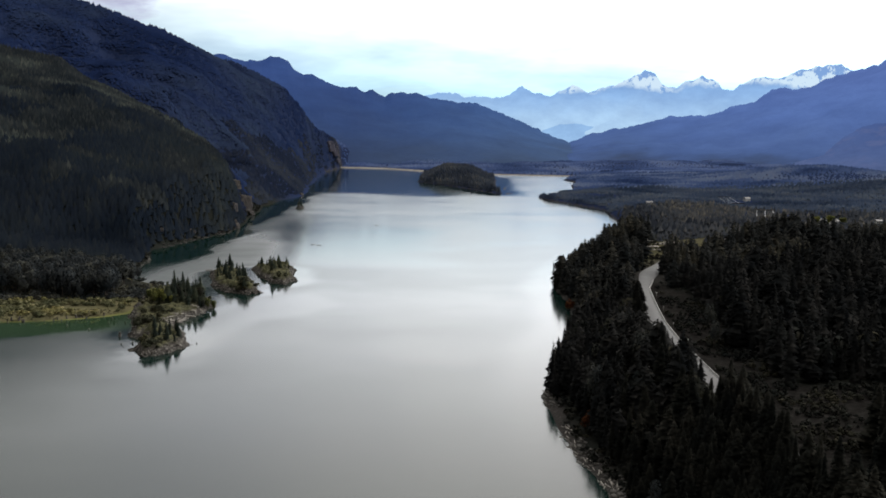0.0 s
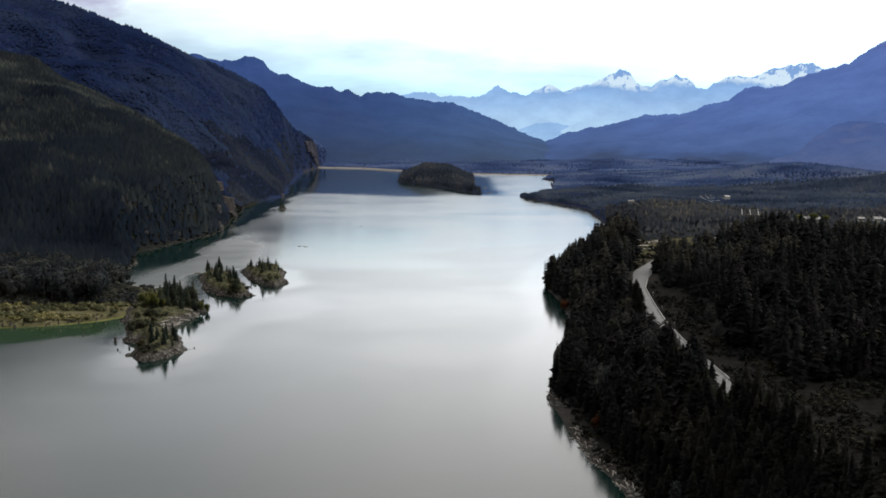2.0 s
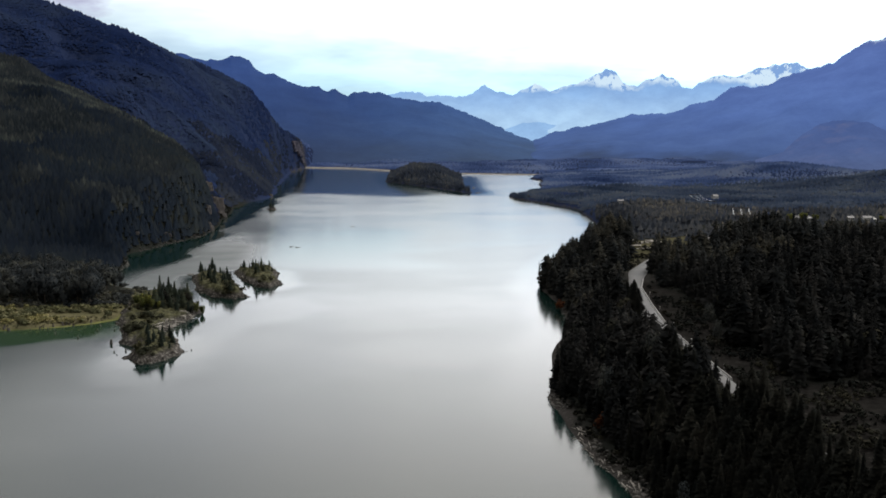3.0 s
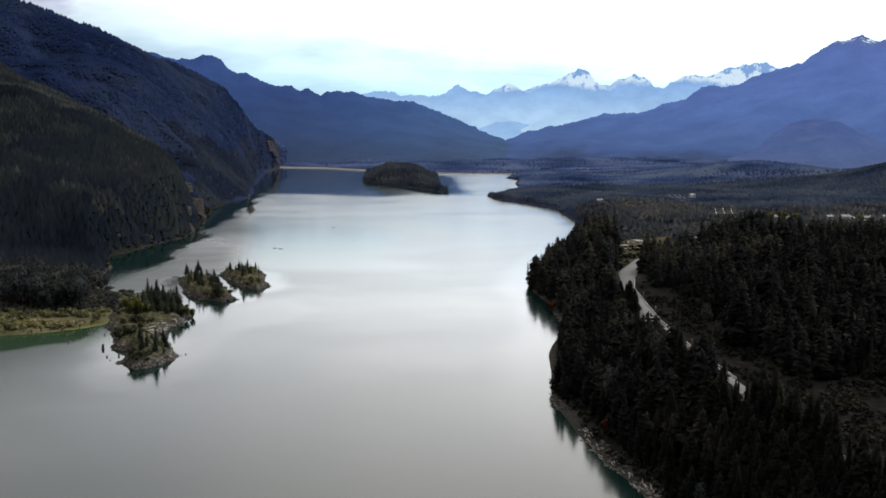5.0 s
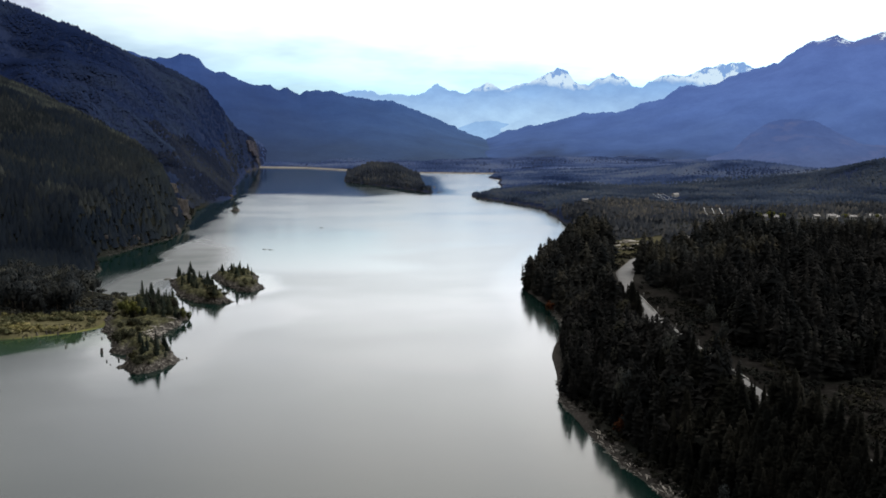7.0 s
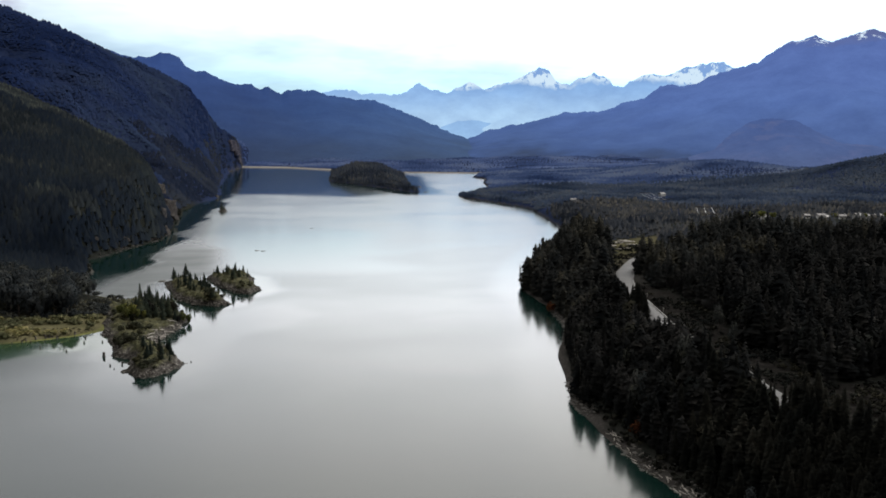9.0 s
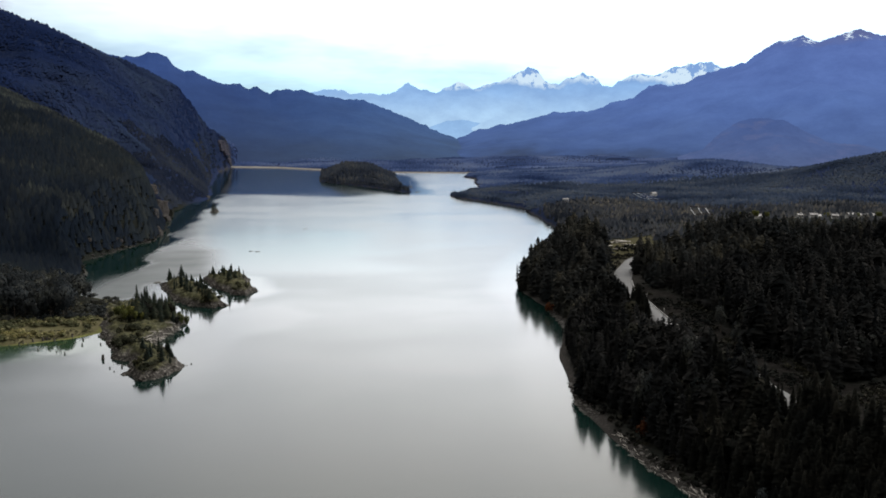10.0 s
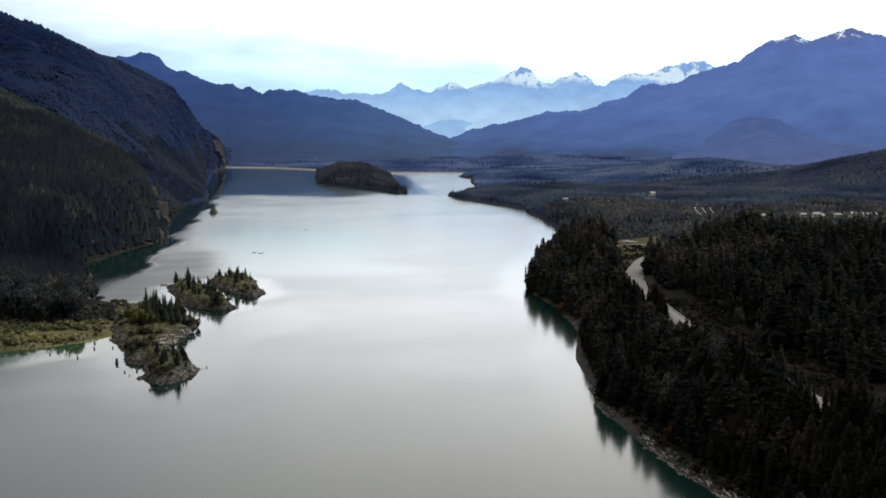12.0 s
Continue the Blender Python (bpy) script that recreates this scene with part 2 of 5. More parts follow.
CLIFF.color(CLIFF.ramp(cg, (0.3, (0.020, 0.018, 0.018)), (0.55, (0.046, 0.041, 0.038)), (0.75, (0.125, 0.108, 0.095))))
CLIFF.bump(cg, 0.8, 2.0)
CLIFF = CLIFF.m

# far rock faces: cliff colours with purple-grey haze mixed in
CLIFF_FAR = Mat("haze_tinted_cliff_rock", 0.9, 0.1)
cg = CLIFF_FAR.noise(0.06, 7, 0.7, (1.0, 1.0, 0.5))
CLIFF_FAR.color(CLIFF_FAR.ramp(cg, (0.3, (0.016, 0.018, 0.032)), (0.55, (0.036, 0.034, 0.046)), (0.75, (0.095, 0.080, 0.088))))
CLIFF_FAR.bump(cg, 0.8, 3.0)
CLIFF_FAR = CLIFF_FAR.m

# islet ground: bare rock where steep or low, moss and dry grass on top
ISLET = Mat("islet_ground", 0.9, 0.05)
up = ISLET.n.new("ShaderNodeSeparateXYZ")
ISLET.l.new(ISLET.place, up.inputs[0])
grain = ISLET.noise(0.8, 7, 0.65)
stone = ISLET.ramp(grain, (0.34, (0.012, 0.011, 0.010)), (0.52, (0.045, 0.041, 0.036)), (0.7, (0.20, 0.185, 0.165)))
moss = ISLET.ramp(ISLET.noise(0.35, 5), (0.35, (0.026, 0.028, 0.015)), (0.6, (0.072, 0.070, 0.036)), (0.8, (0.14, 0.12, 0.07)))
top = ISLET.math("MULTIPLY_ADD", up.outputs[2], 0.55)
top.node.inputs[2].default_value = -1.35
top = ISLET.math("ADD", top, ISLET.math("MULTIPLY", ISLET.math("SUBTRACT", grain, 0.5), 2.0), True)
ISLET.color(ISLET.mix(top, stone, moss))
ISLET.bump(grain, 0.7, 0.5)
ISLET = ISLET.m

# ground: forest floor, with marsh, shore and brush laid in by the zone weights
GROUND = Mat("ground_cover", 0.95, 0.0)
zone = GROUND.n.new("ShaderNodeAttribute")
zone.attribute_name = "zone"
zs = GROUND.n.new("ShaderNodeSeparateColor")
GROUND.l.new(zone.outputs["Color"], zs.inputs[0])
g1, g2 = GROUND.noise(0.25, 7, 0.65), GROUND.noise(0.018, 4)
floor_col = GROUND.mix(0.5, GROUND.ramp(g1, (0.3, (0.008, 0.010, 0.008)), (0.7, (0.020, 0.020, 0.016))),
                       GROUND.ramp(g2, (0.3, (0.009, 0.012, 0.011)), (0.7, (0.021, 0.021, 0.019))))
marsh_col = GROUND.mix(0.5, GROUND.ramp(g1, (0.3, (0.048, 0.046, 0.024)), (0.7, (0.12, 0.105, 0.06))),
                       GROUND.ramp(GROUND.noise(0.05, 4), (0.3, (0.050, 0.052, 0.024)), (0.7, (0.13, 0.115, 0.065))))
gpos = GROUND.n.new("ShaderNodeSeparateXYZ")
GROUND.l.new(GROUND.place, gpos.inputs[0])
sedge = GROUND.math("SUBTRACT", 1.0, GROUND.math("DIVIDE", GROUND.math("SUBTRACT", gpos.outputs[2], 0.25), 0.25, True), True)
marsh_col = GROUND.mix(sedge, marsh_col, GROUND.ramp(g1, (0.3, (0.075, 0.080, 0.028)), (0.7, (0.15, 0.150, 0.055))))
shore_col = GROUND.ramp(GROUND.noise(0.9, 7, 0.7), (0.3, (0.018, 0.017, 0.0155)), (0.55, (0.040, 0.037, 0.034)), (0.75, (0.10, 0.093, 0.084)))
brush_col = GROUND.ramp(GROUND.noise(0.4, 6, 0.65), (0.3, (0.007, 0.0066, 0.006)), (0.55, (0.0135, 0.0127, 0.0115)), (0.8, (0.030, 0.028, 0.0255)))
# alpha weight blues the distant floor, haze being put into its colour
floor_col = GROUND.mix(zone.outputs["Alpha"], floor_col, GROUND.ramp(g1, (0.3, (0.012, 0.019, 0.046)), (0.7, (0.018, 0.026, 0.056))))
GROUND.color(GROUND.mix(zs.outputs[2], GROUND.mix(zs.outputs[1], GROUND.mix(zs.outputs[0], floor_col, marsh_col), shore_col), brush_col))
GROUND.bump(g1, 0.6, 0.8)
GROUND = GROUND.m

WATER = Mat("glacial_lake_water", 0.15, 0.5)
WATER.b.inputs["IOR"].default_value = 1.333
# wind ruffles the open lake; the head, the coves and the lee of the shores stay glassier
shelter = WATER.n.new("ShaderNodeAttribute")
shelter.attribute_name = "shelter"
lee = WATER.n.new("ShaderNodeSeparateColor")
WATER.l.new(shelter.outputs["Color"], lee.inputs[0])
gusts = WATER.ramp(WATER.noise(0.010, 4, 0.55, (0.6, 1.0, 1.0)), (0.36, (0.70, 0.70, 0.70)), (0.58, (1.0, 1.0, 1.0)))
ruffle = WATER.math("ADD", WATER.math("MULTIPLY", WATER.math("MULTIPLY", lee.outputs[0], gusts), 0.16), 0.045)
WATER.color(WATER.mix(lee.outputs[1], WATER.ramp(WATER.noise(0.004, 3), (0.3, (0.0025, 0.0105, 0.0083)), (0.7, (0.0032, 0.0132, 0.0104))), (0.019, 0.038, 0.018)))
WATER.put(ruffle, WATER.b.inputs["Roughness"])
ripple = WATER.math("ADD", WATER.noise(0.9, 3, 0.6, (1.0, 0.5, 1.0)), WATER.math("MULTIPLY", WATER.noise(0.12, 3, 0.5), 1.5))
WATER.bump(ripple, 0.03, 0.5)
WATER = WATER.m

ASPHALT = Mat("worn_asphalt", 0.8, 0.35)
ASPHALT.color(ASPHALT.mix(0.5, ASPHALT.ramp(ASPHALT.noise(2.0, 6), (0.3, (0.045, 0.045, 0.044)), (0.7, (0.085, 0.083, 0.08))),
                          ASPHALT.ramp(ASPHALT.noise(0.15, 4), (0.3, (0.05, 0.05, 0.049)), (0.7, (0.095, 0.093, 0.09)))))
ASPHALT = ASPHALT.m

# ---- the lie of the land ----
# shores as (y, x): the lake lies between the two
WEST = ((-5000, -900), (-700, -900), (300, -620), (470, -330), (487, -240), (494, -208), (504, -188), (515, -178), (607, -177), (622, -200),
        (632, -213), (656, -229), (735, -234), (805, -252), (830, -247), (887, -232), (957, -214), (1046, -216), (1169, -228), (1261, -238),
        (1433, -236), (1579, -214), (1792, -230), (2309, -268), (2702, -286), (3150, -272), (5200, -260))
EAST = ((-5000, 700), (-700, 500), (-100, 90), (150, 52), (230, 41), (258, 40), (281, 36), (317, 35), (349, 36), (382, 43), (442, 58), (496, 75), (550, 82),
        (597, 79), (624, 83), (700, 104), (820, 151), (920, 196), (1021, 230), (1194, 250), (1309, 262), (1379, 246), (1472, 220), (1560, 199),
        (1590, 202), (1640, 232), (1760, 290), (2170, 372), (2300, 368), (2430, 400), (2560, 480), (5200, 600))
NORTH = ((-400, 3180), (-273, 3130), (-122, 3064), (-7, 2880), (199, 2620), (350, 2560), (600, 2520))
SPUR = ((-208, 1030, 20), (-226, 1052, 50), (-258, 1110, 76), (-314, 1240, 100), (-372, 1362, 128), (-419, 1371, 142), (-473, 1385, 168), (-520, 1400, 185),
        (-563, 1405, 216), (-640, 1390, 230), (-1000, 1300, 265))
CREST = ((-275, 3050, 6), (-300, 2860, 30), (-313, 2760, 61), (-309, 2640, 98), (-313, 2560, 138), (-323, 2450, 170), (-339, 2350, 195), (-357, 2280, 213), (-387, 2240, 233), (-425, 2230, 258), (-460, 2220, 280),
         (-516, 2190, 288), (-539, 2160, 290), (-553, 2120, 300), (-593, 2080, 339), (-608, 2050, 342), (-616, 2030, 340), (-634, 1990, 350), (-680, 1950, 368), (-900, 1900, 430), (-1500, 1800, 500))
CREST_BACK = ((-355, 2638, 150), (-420, 3200, 160), (-600, 3700, 220))
ISLE = ((-11, 2131), (40, 1998), (111, 1794), (137, 1684), (154, 1690), (149, 1807), (165, 2022), (199, 2390), (120, 2600), (6, 2600))
ROAD = ((78, 120), (79, 200), (80.5, 240), (82, 275), (84, 310), (87, 355), (91, 390), (98, 430), (108, 482), (127, 538), (154, 588), (195, 632), (250, 668), (330, 700))


def hashed(ix, iy, seed):
    h = (ix.astype(np.int64) * 374761393 + iy.astype(np.int64) * 668265263 + seed * 1442695041) & 0xFFFFFFFF
    h = ((h ^ (h >> 13)) * 1274126177) & 0xFFFFFFFF
    return ((h ^ (h >> 16)) & 0xFFFF) / 65535.0


def value_noise(x, y, seed):
    ix, iy = np.floor(x), np.floor(y)
    fx, fy = x - ix, y - iy
    fx, fy = fx * fx * (3 - 2 * fx), fy * fy * (3 - 2 * fy)
    a, b = hashed(ix, iy, seed), hashed(ix + 1, iy, seed)
    c, d = hashed(ix, iy + 1, seed), hashed(ix + 1, iy + 1, seed)
    return (a + (b - a) * fx) * (1 - fy) + (c + (d - c) * fx) * fy - 0.5


def fbm(x, y, size, octaves=4, seed=1, gain=0.5):
    out, amp, s = 0.0, 1.0, 1.0 / size
    for i in range(octaves):
        out = out + amp * value_noise(x * s + 17.3 * i, y * s - 9.1 * i, seed + i)
        amp, s = amp * gain, s * 2.03
    return out


def smooth(a, b, v):
    k = np.clip((v - a) / (b - a), 0, 1)
    return k * k * (3 - 2 * k)


def along(line, v):
    return np.interp(v, [p[0] for p in line], [p[1] for p in line])


def to_line(x, y, line):
    """Distance from a polyline, and its third number at the nearest place."""
    best, val = np.full(np.shape(x), 1e9), np.zeros(np.shape(x))
    for p, q in zip(line, line[1:]):
        ux, uy = q[0] - p[0], q[1] - p[1]
        t = np.clip(((x - p[0]) * ux + (y - p[1]) * uy) / (ux * ux + uy * uy), 0, 1)
        d = np.hypot(x - p[0] - t * ux, y - p[1] - t * uy)
        near = d < best
        best = np.where(near, d, best)
        if len(p) > 2:
            val = np.where(near, p[2] + t * (q[2] - p[2]), val)
    return best, val


def in_polygon(x, y, poly):
    """Signed distance from a closed outline, positive inside."""
    d, _ = to_line(x, y, tuple(poly) + (poly[0],))
    inside = np.zeros(np.shape(x), bool)
    for p, q in zip(poly, poly[1:] + poly[:1]):
        if p[1] != q[1]:
            cut = (p[1] > y) != (q[1] > y)
            inside ^= cut & (x < (q[0] - p[0]) * (y - p[1]) / (q[1] - p[1]) + p[0])
    return np.where(inside, d, -d)


def bump_at(x, y, cx, cy, sx, sy, h):
    return h * np.exp(-((x - cx) / sx) ** 2 - ((y - cy) / sy) ** 2)


def ridge(x, y, line, near, far):
    """Height below a crest line that falls off on both sides."""
    best = np.full(np.shape(x), -999.0)
    for p, q in zip(line, line[1:]):
        d, z = to_line(x, y, (p, q))
        best = np.maximum(best, z - d * near * (1 + far * np.clip(d / 400, 0, 1)))
    return best


def land(x, y):
    """Height of the ground over the lake's level."""
    x, y = np.asarray(x, float), np.asarray(y, float)
    wob = fbm(x, y, 60, 3, 5) * np.where(y > 1200, 14, 5)
    west, east, north = along(WEST, y) - x + wob, x - along(EAST, y) + wob * 0.6, y - along(NORTH, x)
    # east bank: a bluff up to a bench, low woods further on, hills behind
    high = smooth(930, 780, y) * smooth(-300, 150, y)
    bench = 21.5 + 7 * smooth(60, 200, east) + 3.5 * fbm(x, y, 120, 3, 11)
    bluff = np.where(east < 4, 0.35 * east, 1.4 + (bench - 1.4) * smooth(3, 46, east + 3 * fbm(x, y, 25, 2, 3)))
    low = 1.2 * np.minimum(east, 4) / 4 + 3 * smooth(2, 10, east) + 7 * smooth(10, 120, east) + 7 * smooth(200, 700, east) * (0.5 + fbm(x, y, 250, 3, 12))
    low = low + bump_at(x, y, 880, 2010, 190, 260, 34) + bump_at(x, y, 1060, 1480, 170, 240, 62)
    low = low + bump_at(x, y, 330, 1150, 90, 220, 6)
    h_east = np.where(east > 0, high * bluff + (1 - high) * low, np.maximum(0.35 * east, -7))
    # west bank: marsh, then the wooded spur and the mountain behind it
    gully = fbm(x, y, 170, 4, 21)
    from_spur, from_crest = smooth(0, 160, to_line(x, y, SPUR)[0]), smooth(0, 260, to_line(x, y, CREST)[0])
    crown = np.interp(x, [p[0] for p in SPUR[::-1]], [p[2] for p in SPUR[::-1]]) - 0.25 * np.maximum(0, y - np.interp(x, [p[0] for p in SPUR[::-1]], [p[1] for p in SPUR[::-1]]))
    rise = np.maximum(np.minimum(ridge(x, y, SPUR, 0.34, -0.12) + 30 * gully * from_spur, crown + 8 * gully), ridge(x, y, CREST, 0.50, 0.0) + (6 + 72 * from_crest) * gully)
    rise = np.maximum(rise, ridge(x, y, CREST_BACK, 0.5, 0.0) + 40 * gully)
    rise = np.maximum(rise, 3 + 0.10 * west)
    rise = np.minimum(rise, 3 + west * np.interp(y, (600, 950, 1050, 1150, 1250, 1650, 2000, 2450, 2600), (0.9, 1.8, 2.6, 2.2, 0.8, 0.8, 1.5, 3.8, 5.0)))
    foot = smooth(-3, 15, west) * smooth(560, 680, y - 0.35 * np.maximum(-230 - x, 0))
    flat_marsh = np.minimum(1.1, 0.10 * west) + 0.35 * fbm(x, y, 14, 3, 8)
    h_west = np.where(west > 0, flat_marsh * (1 - foot) + np.maximum(rise, 1.0) * foot + np.where(y > 640, np.minimum(west, 6) * 0.6 * (1 - foot), 0),
                      np.maximum(0.18 * west, -7))
    h_north = np.where(north > 0, np.minimum(0.03 * north, 3) + 25 * smooth(100, 900, north) * (0.7 + fbm(x, y, 300, 3, 31)), np.maximum(0.1 * north, -7))
    isle = in_polygon(x, y, list(ISLE)) + wob * 0.5
    h_isle = np.where(isle > 0, np.minimum(isle, 4) * 0.5 + 25 * smooth(2, 75, isle), np.maximum(0.3 * isle, -7))
    h = np.maximum(np.maximum(h_east, h_west), np.maximum(h_north, h_isle))
    south = np.maximum(0, -600 - y)
    h = np.maximum(h, np.where(south > 0, np.minimum(south * 0.12, 160), -7))
    # the road lies on a graded strip
    d, _ = to_line(x, y, ROAD)
    grade = 22 + 2.5 * smooth(560, 660, y)
    return np.where((x > 40) & (y < 760), h + (grade - h) * smooth(10, 6.2, d), h)


CLEARED = ((190, 2), (208, 14), (225, 19), (240, 28), (254, 50), (282, 52), (293, 24), (350, 26), (400, 30), (450, 26), (490, 13), (525, -6), (530, -60))
YARD = [(119, 542), (136, 578), (146, 640), (158, 700), (215, 705), (200, 650), (158, 600), (130, 548)]


def clearing(x, y):
    """Distances, negative inside, from the brushy strip above the road and from the yard by its bend."""
    off = x - along(tuple((b, a) for a, b in ROAD), y)
    strip = np.where(off > 0, off, 99) - along(CLEARED, y) + 6 * fbm(x, y, 14, 3, 44)
    return np.where((y > 190) & (y < 530), strip, 99), -in_polygon(x, y, YARD) + 8 * fbm(x, y, 24, 3, 45)


def mesh_from(name, verts, faces, normals=None):
    """A mesh from numpy arrays: faces all have the same number of corners. Normals, if given, round off the shading of crowns."""
    me = bpy.data.meshes.new(name)
    verts, faces = np.ascontiguousarray(verts, np.float32), np.ascontiguousarray(faces, np.int32)
    k = faces.shape[1]
    me.vertices.add(len(verts))
    me.vertices.foreach_set("co", verts.ravel())
    me.loops.add(faces.size)
    me.loops.foreach_set("vertex_index", faces.ravel())
    me.polygons.add(len(faces))
    me.polygons.foreach_set("loop_start", np.arange(0, faces.size, k, dtype=np.int32))
    me.update(calc_edges=True)
    if normals is not None:
        shade_smooth(me)
        me.normals_split_custom_set_from_vertices(np.asarray(normals, np.float32).tolist())
    return me


def shade_smooth(me):
    me.polygons.foreach_set("use_smooth", np.ones(len(me.polygons), bool))
    return me


def grid_faces(nx, ny):
    i = np.arange(nx * ny).reshape(ny, nx)
    return np.stack([i[:-1, :-1], i[:-1, 1:], i[1:, 1:], i[1:, :-1]], -1).reshape(-1, 4)


def thing(name, me, mat, label="", category="", group="", kind="", at=None):
    ob = new(name, me)
    if mat and me is not None:
        me.materials.append(mat)
    if at is not None:
        ob.matrix_world = at
    return tagged(ob, label, category, group, kind)


def part(name, me, mat, parent, label=""):
    ob = new(name, me)
    if mat and not me.materials:
        me.materials.append(mat)
    ob.parent = parent
    return tagged(ob, label)


def axis(lo, a, b, hi, step, grow):
    """Even steps from a to b, growing outwards to lo and hi."""
    out = list(np.arange(a, b + step, step))
    s = step
    while out[-1] < hi:
        s *= grow
        out.append(out[-1] + s)
    s = step
    while out[0] > lo:
        s *= grow
        out.insert(0, out[0] - s)
    return np.array(out)


gx = axis(-4950, -280, 270, 4950, 3.4, 1.033)
gy = axis(-4950, 180, 720, 4950, 3.4, 1.027)
GX, GY = np.meshgrid(gx, gy)
GZ = land(GX, GY)
ground_mesh = shade_smooth(mesh_from("ground", np.stack([GX, GY, GZ], -1).reshape(-1, 3), grid_faces(len(gx), len(gy))))
road_d, _ = to_line(GX, GY, ROAD)
west_d, east_d, north_d = along(WEST, GY) - GX, GX - along(EAST, GY), GY - along(NORTH, GX)
clear_d, yard_d = clearing(GX, GY)
zone = np.zeros((GX.size, 4), np.float32)
zone[:, 0] = (((GX < -150) & (GY < 680)) * smooth(2, 0.9, np.abs(GZ - 0.6)) * (GY > 400)).ravel()
zone[:, 1] = np.maximum(np.maximum(smooth(2.0, 0.7, GZ + 1.4 * fbm(GX, GY, 9, 2, 46) + 1.0 * (GX < -180)) * np.where((GX < -180) & (GY > 640) & (GY < 2700), 0.1, 1.0) * (GY > -600) * (zone[:, 0].reshape(GX.shape) < 0.3),
                                   smooth(70, 20, north_d) * (GX < 60) * (north_d > -5) * (GX > -300)),
                        smooth(15, 10, road_d + 3 * fbm(GX, GY, 7, 2, 47)) * (GX > 40) * (GY < 760) * 0.6).ravel()
zone[:, 2] = smooth(6, -6, clear_d).ravel()
zone[:, 0] = np.maximum(zone[:, 0], 0.6 * smooth(6, -6, yard_d).ravel())
# haze weight of the floor, rising with distance up the valley
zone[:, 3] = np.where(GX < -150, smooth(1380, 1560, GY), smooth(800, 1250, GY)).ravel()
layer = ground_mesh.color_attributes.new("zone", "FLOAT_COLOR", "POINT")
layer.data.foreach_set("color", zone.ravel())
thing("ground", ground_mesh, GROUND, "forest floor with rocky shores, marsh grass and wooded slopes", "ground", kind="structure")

# ---- far ridges ----


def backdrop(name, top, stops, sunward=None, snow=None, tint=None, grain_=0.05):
    """Far mountains: the haze before them is put into the surface as a glow."""
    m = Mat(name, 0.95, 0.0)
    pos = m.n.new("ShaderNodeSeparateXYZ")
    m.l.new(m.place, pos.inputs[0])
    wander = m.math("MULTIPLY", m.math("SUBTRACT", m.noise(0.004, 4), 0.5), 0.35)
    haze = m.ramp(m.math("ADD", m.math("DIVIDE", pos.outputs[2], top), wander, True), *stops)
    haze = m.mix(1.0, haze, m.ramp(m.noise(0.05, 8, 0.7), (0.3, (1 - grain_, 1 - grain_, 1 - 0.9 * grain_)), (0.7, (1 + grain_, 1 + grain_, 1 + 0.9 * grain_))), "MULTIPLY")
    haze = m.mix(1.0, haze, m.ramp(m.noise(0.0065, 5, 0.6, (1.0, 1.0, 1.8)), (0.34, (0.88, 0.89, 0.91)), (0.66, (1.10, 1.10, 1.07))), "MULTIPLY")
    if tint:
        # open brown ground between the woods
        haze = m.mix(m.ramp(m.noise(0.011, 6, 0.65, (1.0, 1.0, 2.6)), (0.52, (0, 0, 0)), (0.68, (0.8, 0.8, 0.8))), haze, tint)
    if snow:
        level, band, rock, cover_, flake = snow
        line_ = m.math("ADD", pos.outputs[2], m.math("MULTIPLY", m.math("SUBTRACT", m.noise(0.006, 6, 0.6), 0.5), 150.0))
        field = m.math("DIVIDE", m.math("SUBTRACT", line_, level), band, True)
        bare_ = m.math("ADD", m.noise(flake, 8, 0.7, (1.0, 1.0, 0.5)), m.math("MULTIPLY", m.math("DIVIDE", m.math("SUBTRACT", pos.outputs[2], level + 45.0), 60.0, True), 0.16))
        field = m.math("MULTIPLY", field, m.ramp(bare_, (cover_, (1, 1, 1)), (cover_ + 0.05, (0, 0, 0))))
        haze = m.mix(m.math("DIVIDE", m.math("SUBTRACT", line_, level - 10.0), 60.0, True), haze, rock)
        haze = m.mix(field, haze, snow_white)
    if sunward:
        # glow raised on the sun's side, as haze scatters more there
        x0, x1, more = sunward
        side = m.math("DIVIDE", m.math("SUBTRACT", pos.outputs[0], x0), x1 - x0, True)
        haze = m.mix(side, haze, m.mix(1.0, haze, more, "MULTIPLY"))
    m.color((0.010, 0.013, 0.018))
    # the haze colour is emitted by the slopes themselves; no haze is modelled
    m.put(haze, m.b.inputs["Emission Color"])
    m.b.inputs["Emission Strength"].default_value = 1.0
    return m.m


def ridge_mesh(name, line, reach, rows=26, steps=420, jag=14.0, size=160, seed=3, folds=0.25):
    """A mountain chain along a crest line, falling towards the lake in folded spurs."""
    p = np.array(line, float)
    s = np.r_[0, np.cumsum(np.hypot(*np.diff(p[:, :2], axis=0).T))]
    t = np.linspace(0, s[-1], steps)
    x, y, z = (np.interp(t, s, p[:, k]) for k in range(3))
    even = np.convolve(np.pad(z, 45, mode="edge"), np.ones(91) / 91, "valid")
    rag = jag * fbm(t, t * 0, size, 6, seed, 0.68)
    r = np.hypot(x, y)
    out = []
    for v in np.linspace(0, 1, rows):
        k = 1 - reach * v / r
        fold = folds * fbm(t + 420 * v, np.full_like(t, v * 900), 260, 5, seed + 9) * np.sin(math.pi * min(v * 1.3, 1))
        low = min(1.0, 4 * v)
        out.append(np.stack([x * k, y * k, (z + (even - z) * low) * np.clip((1 - v) ** 1.15 + fold, 0, 1.0) + rag * max(0, 1 - 9 * v) - 8 * v], -1))
    return shade_smooth(mesh_from(name, np.concatenate(out), grid_faces(steps, rows)))


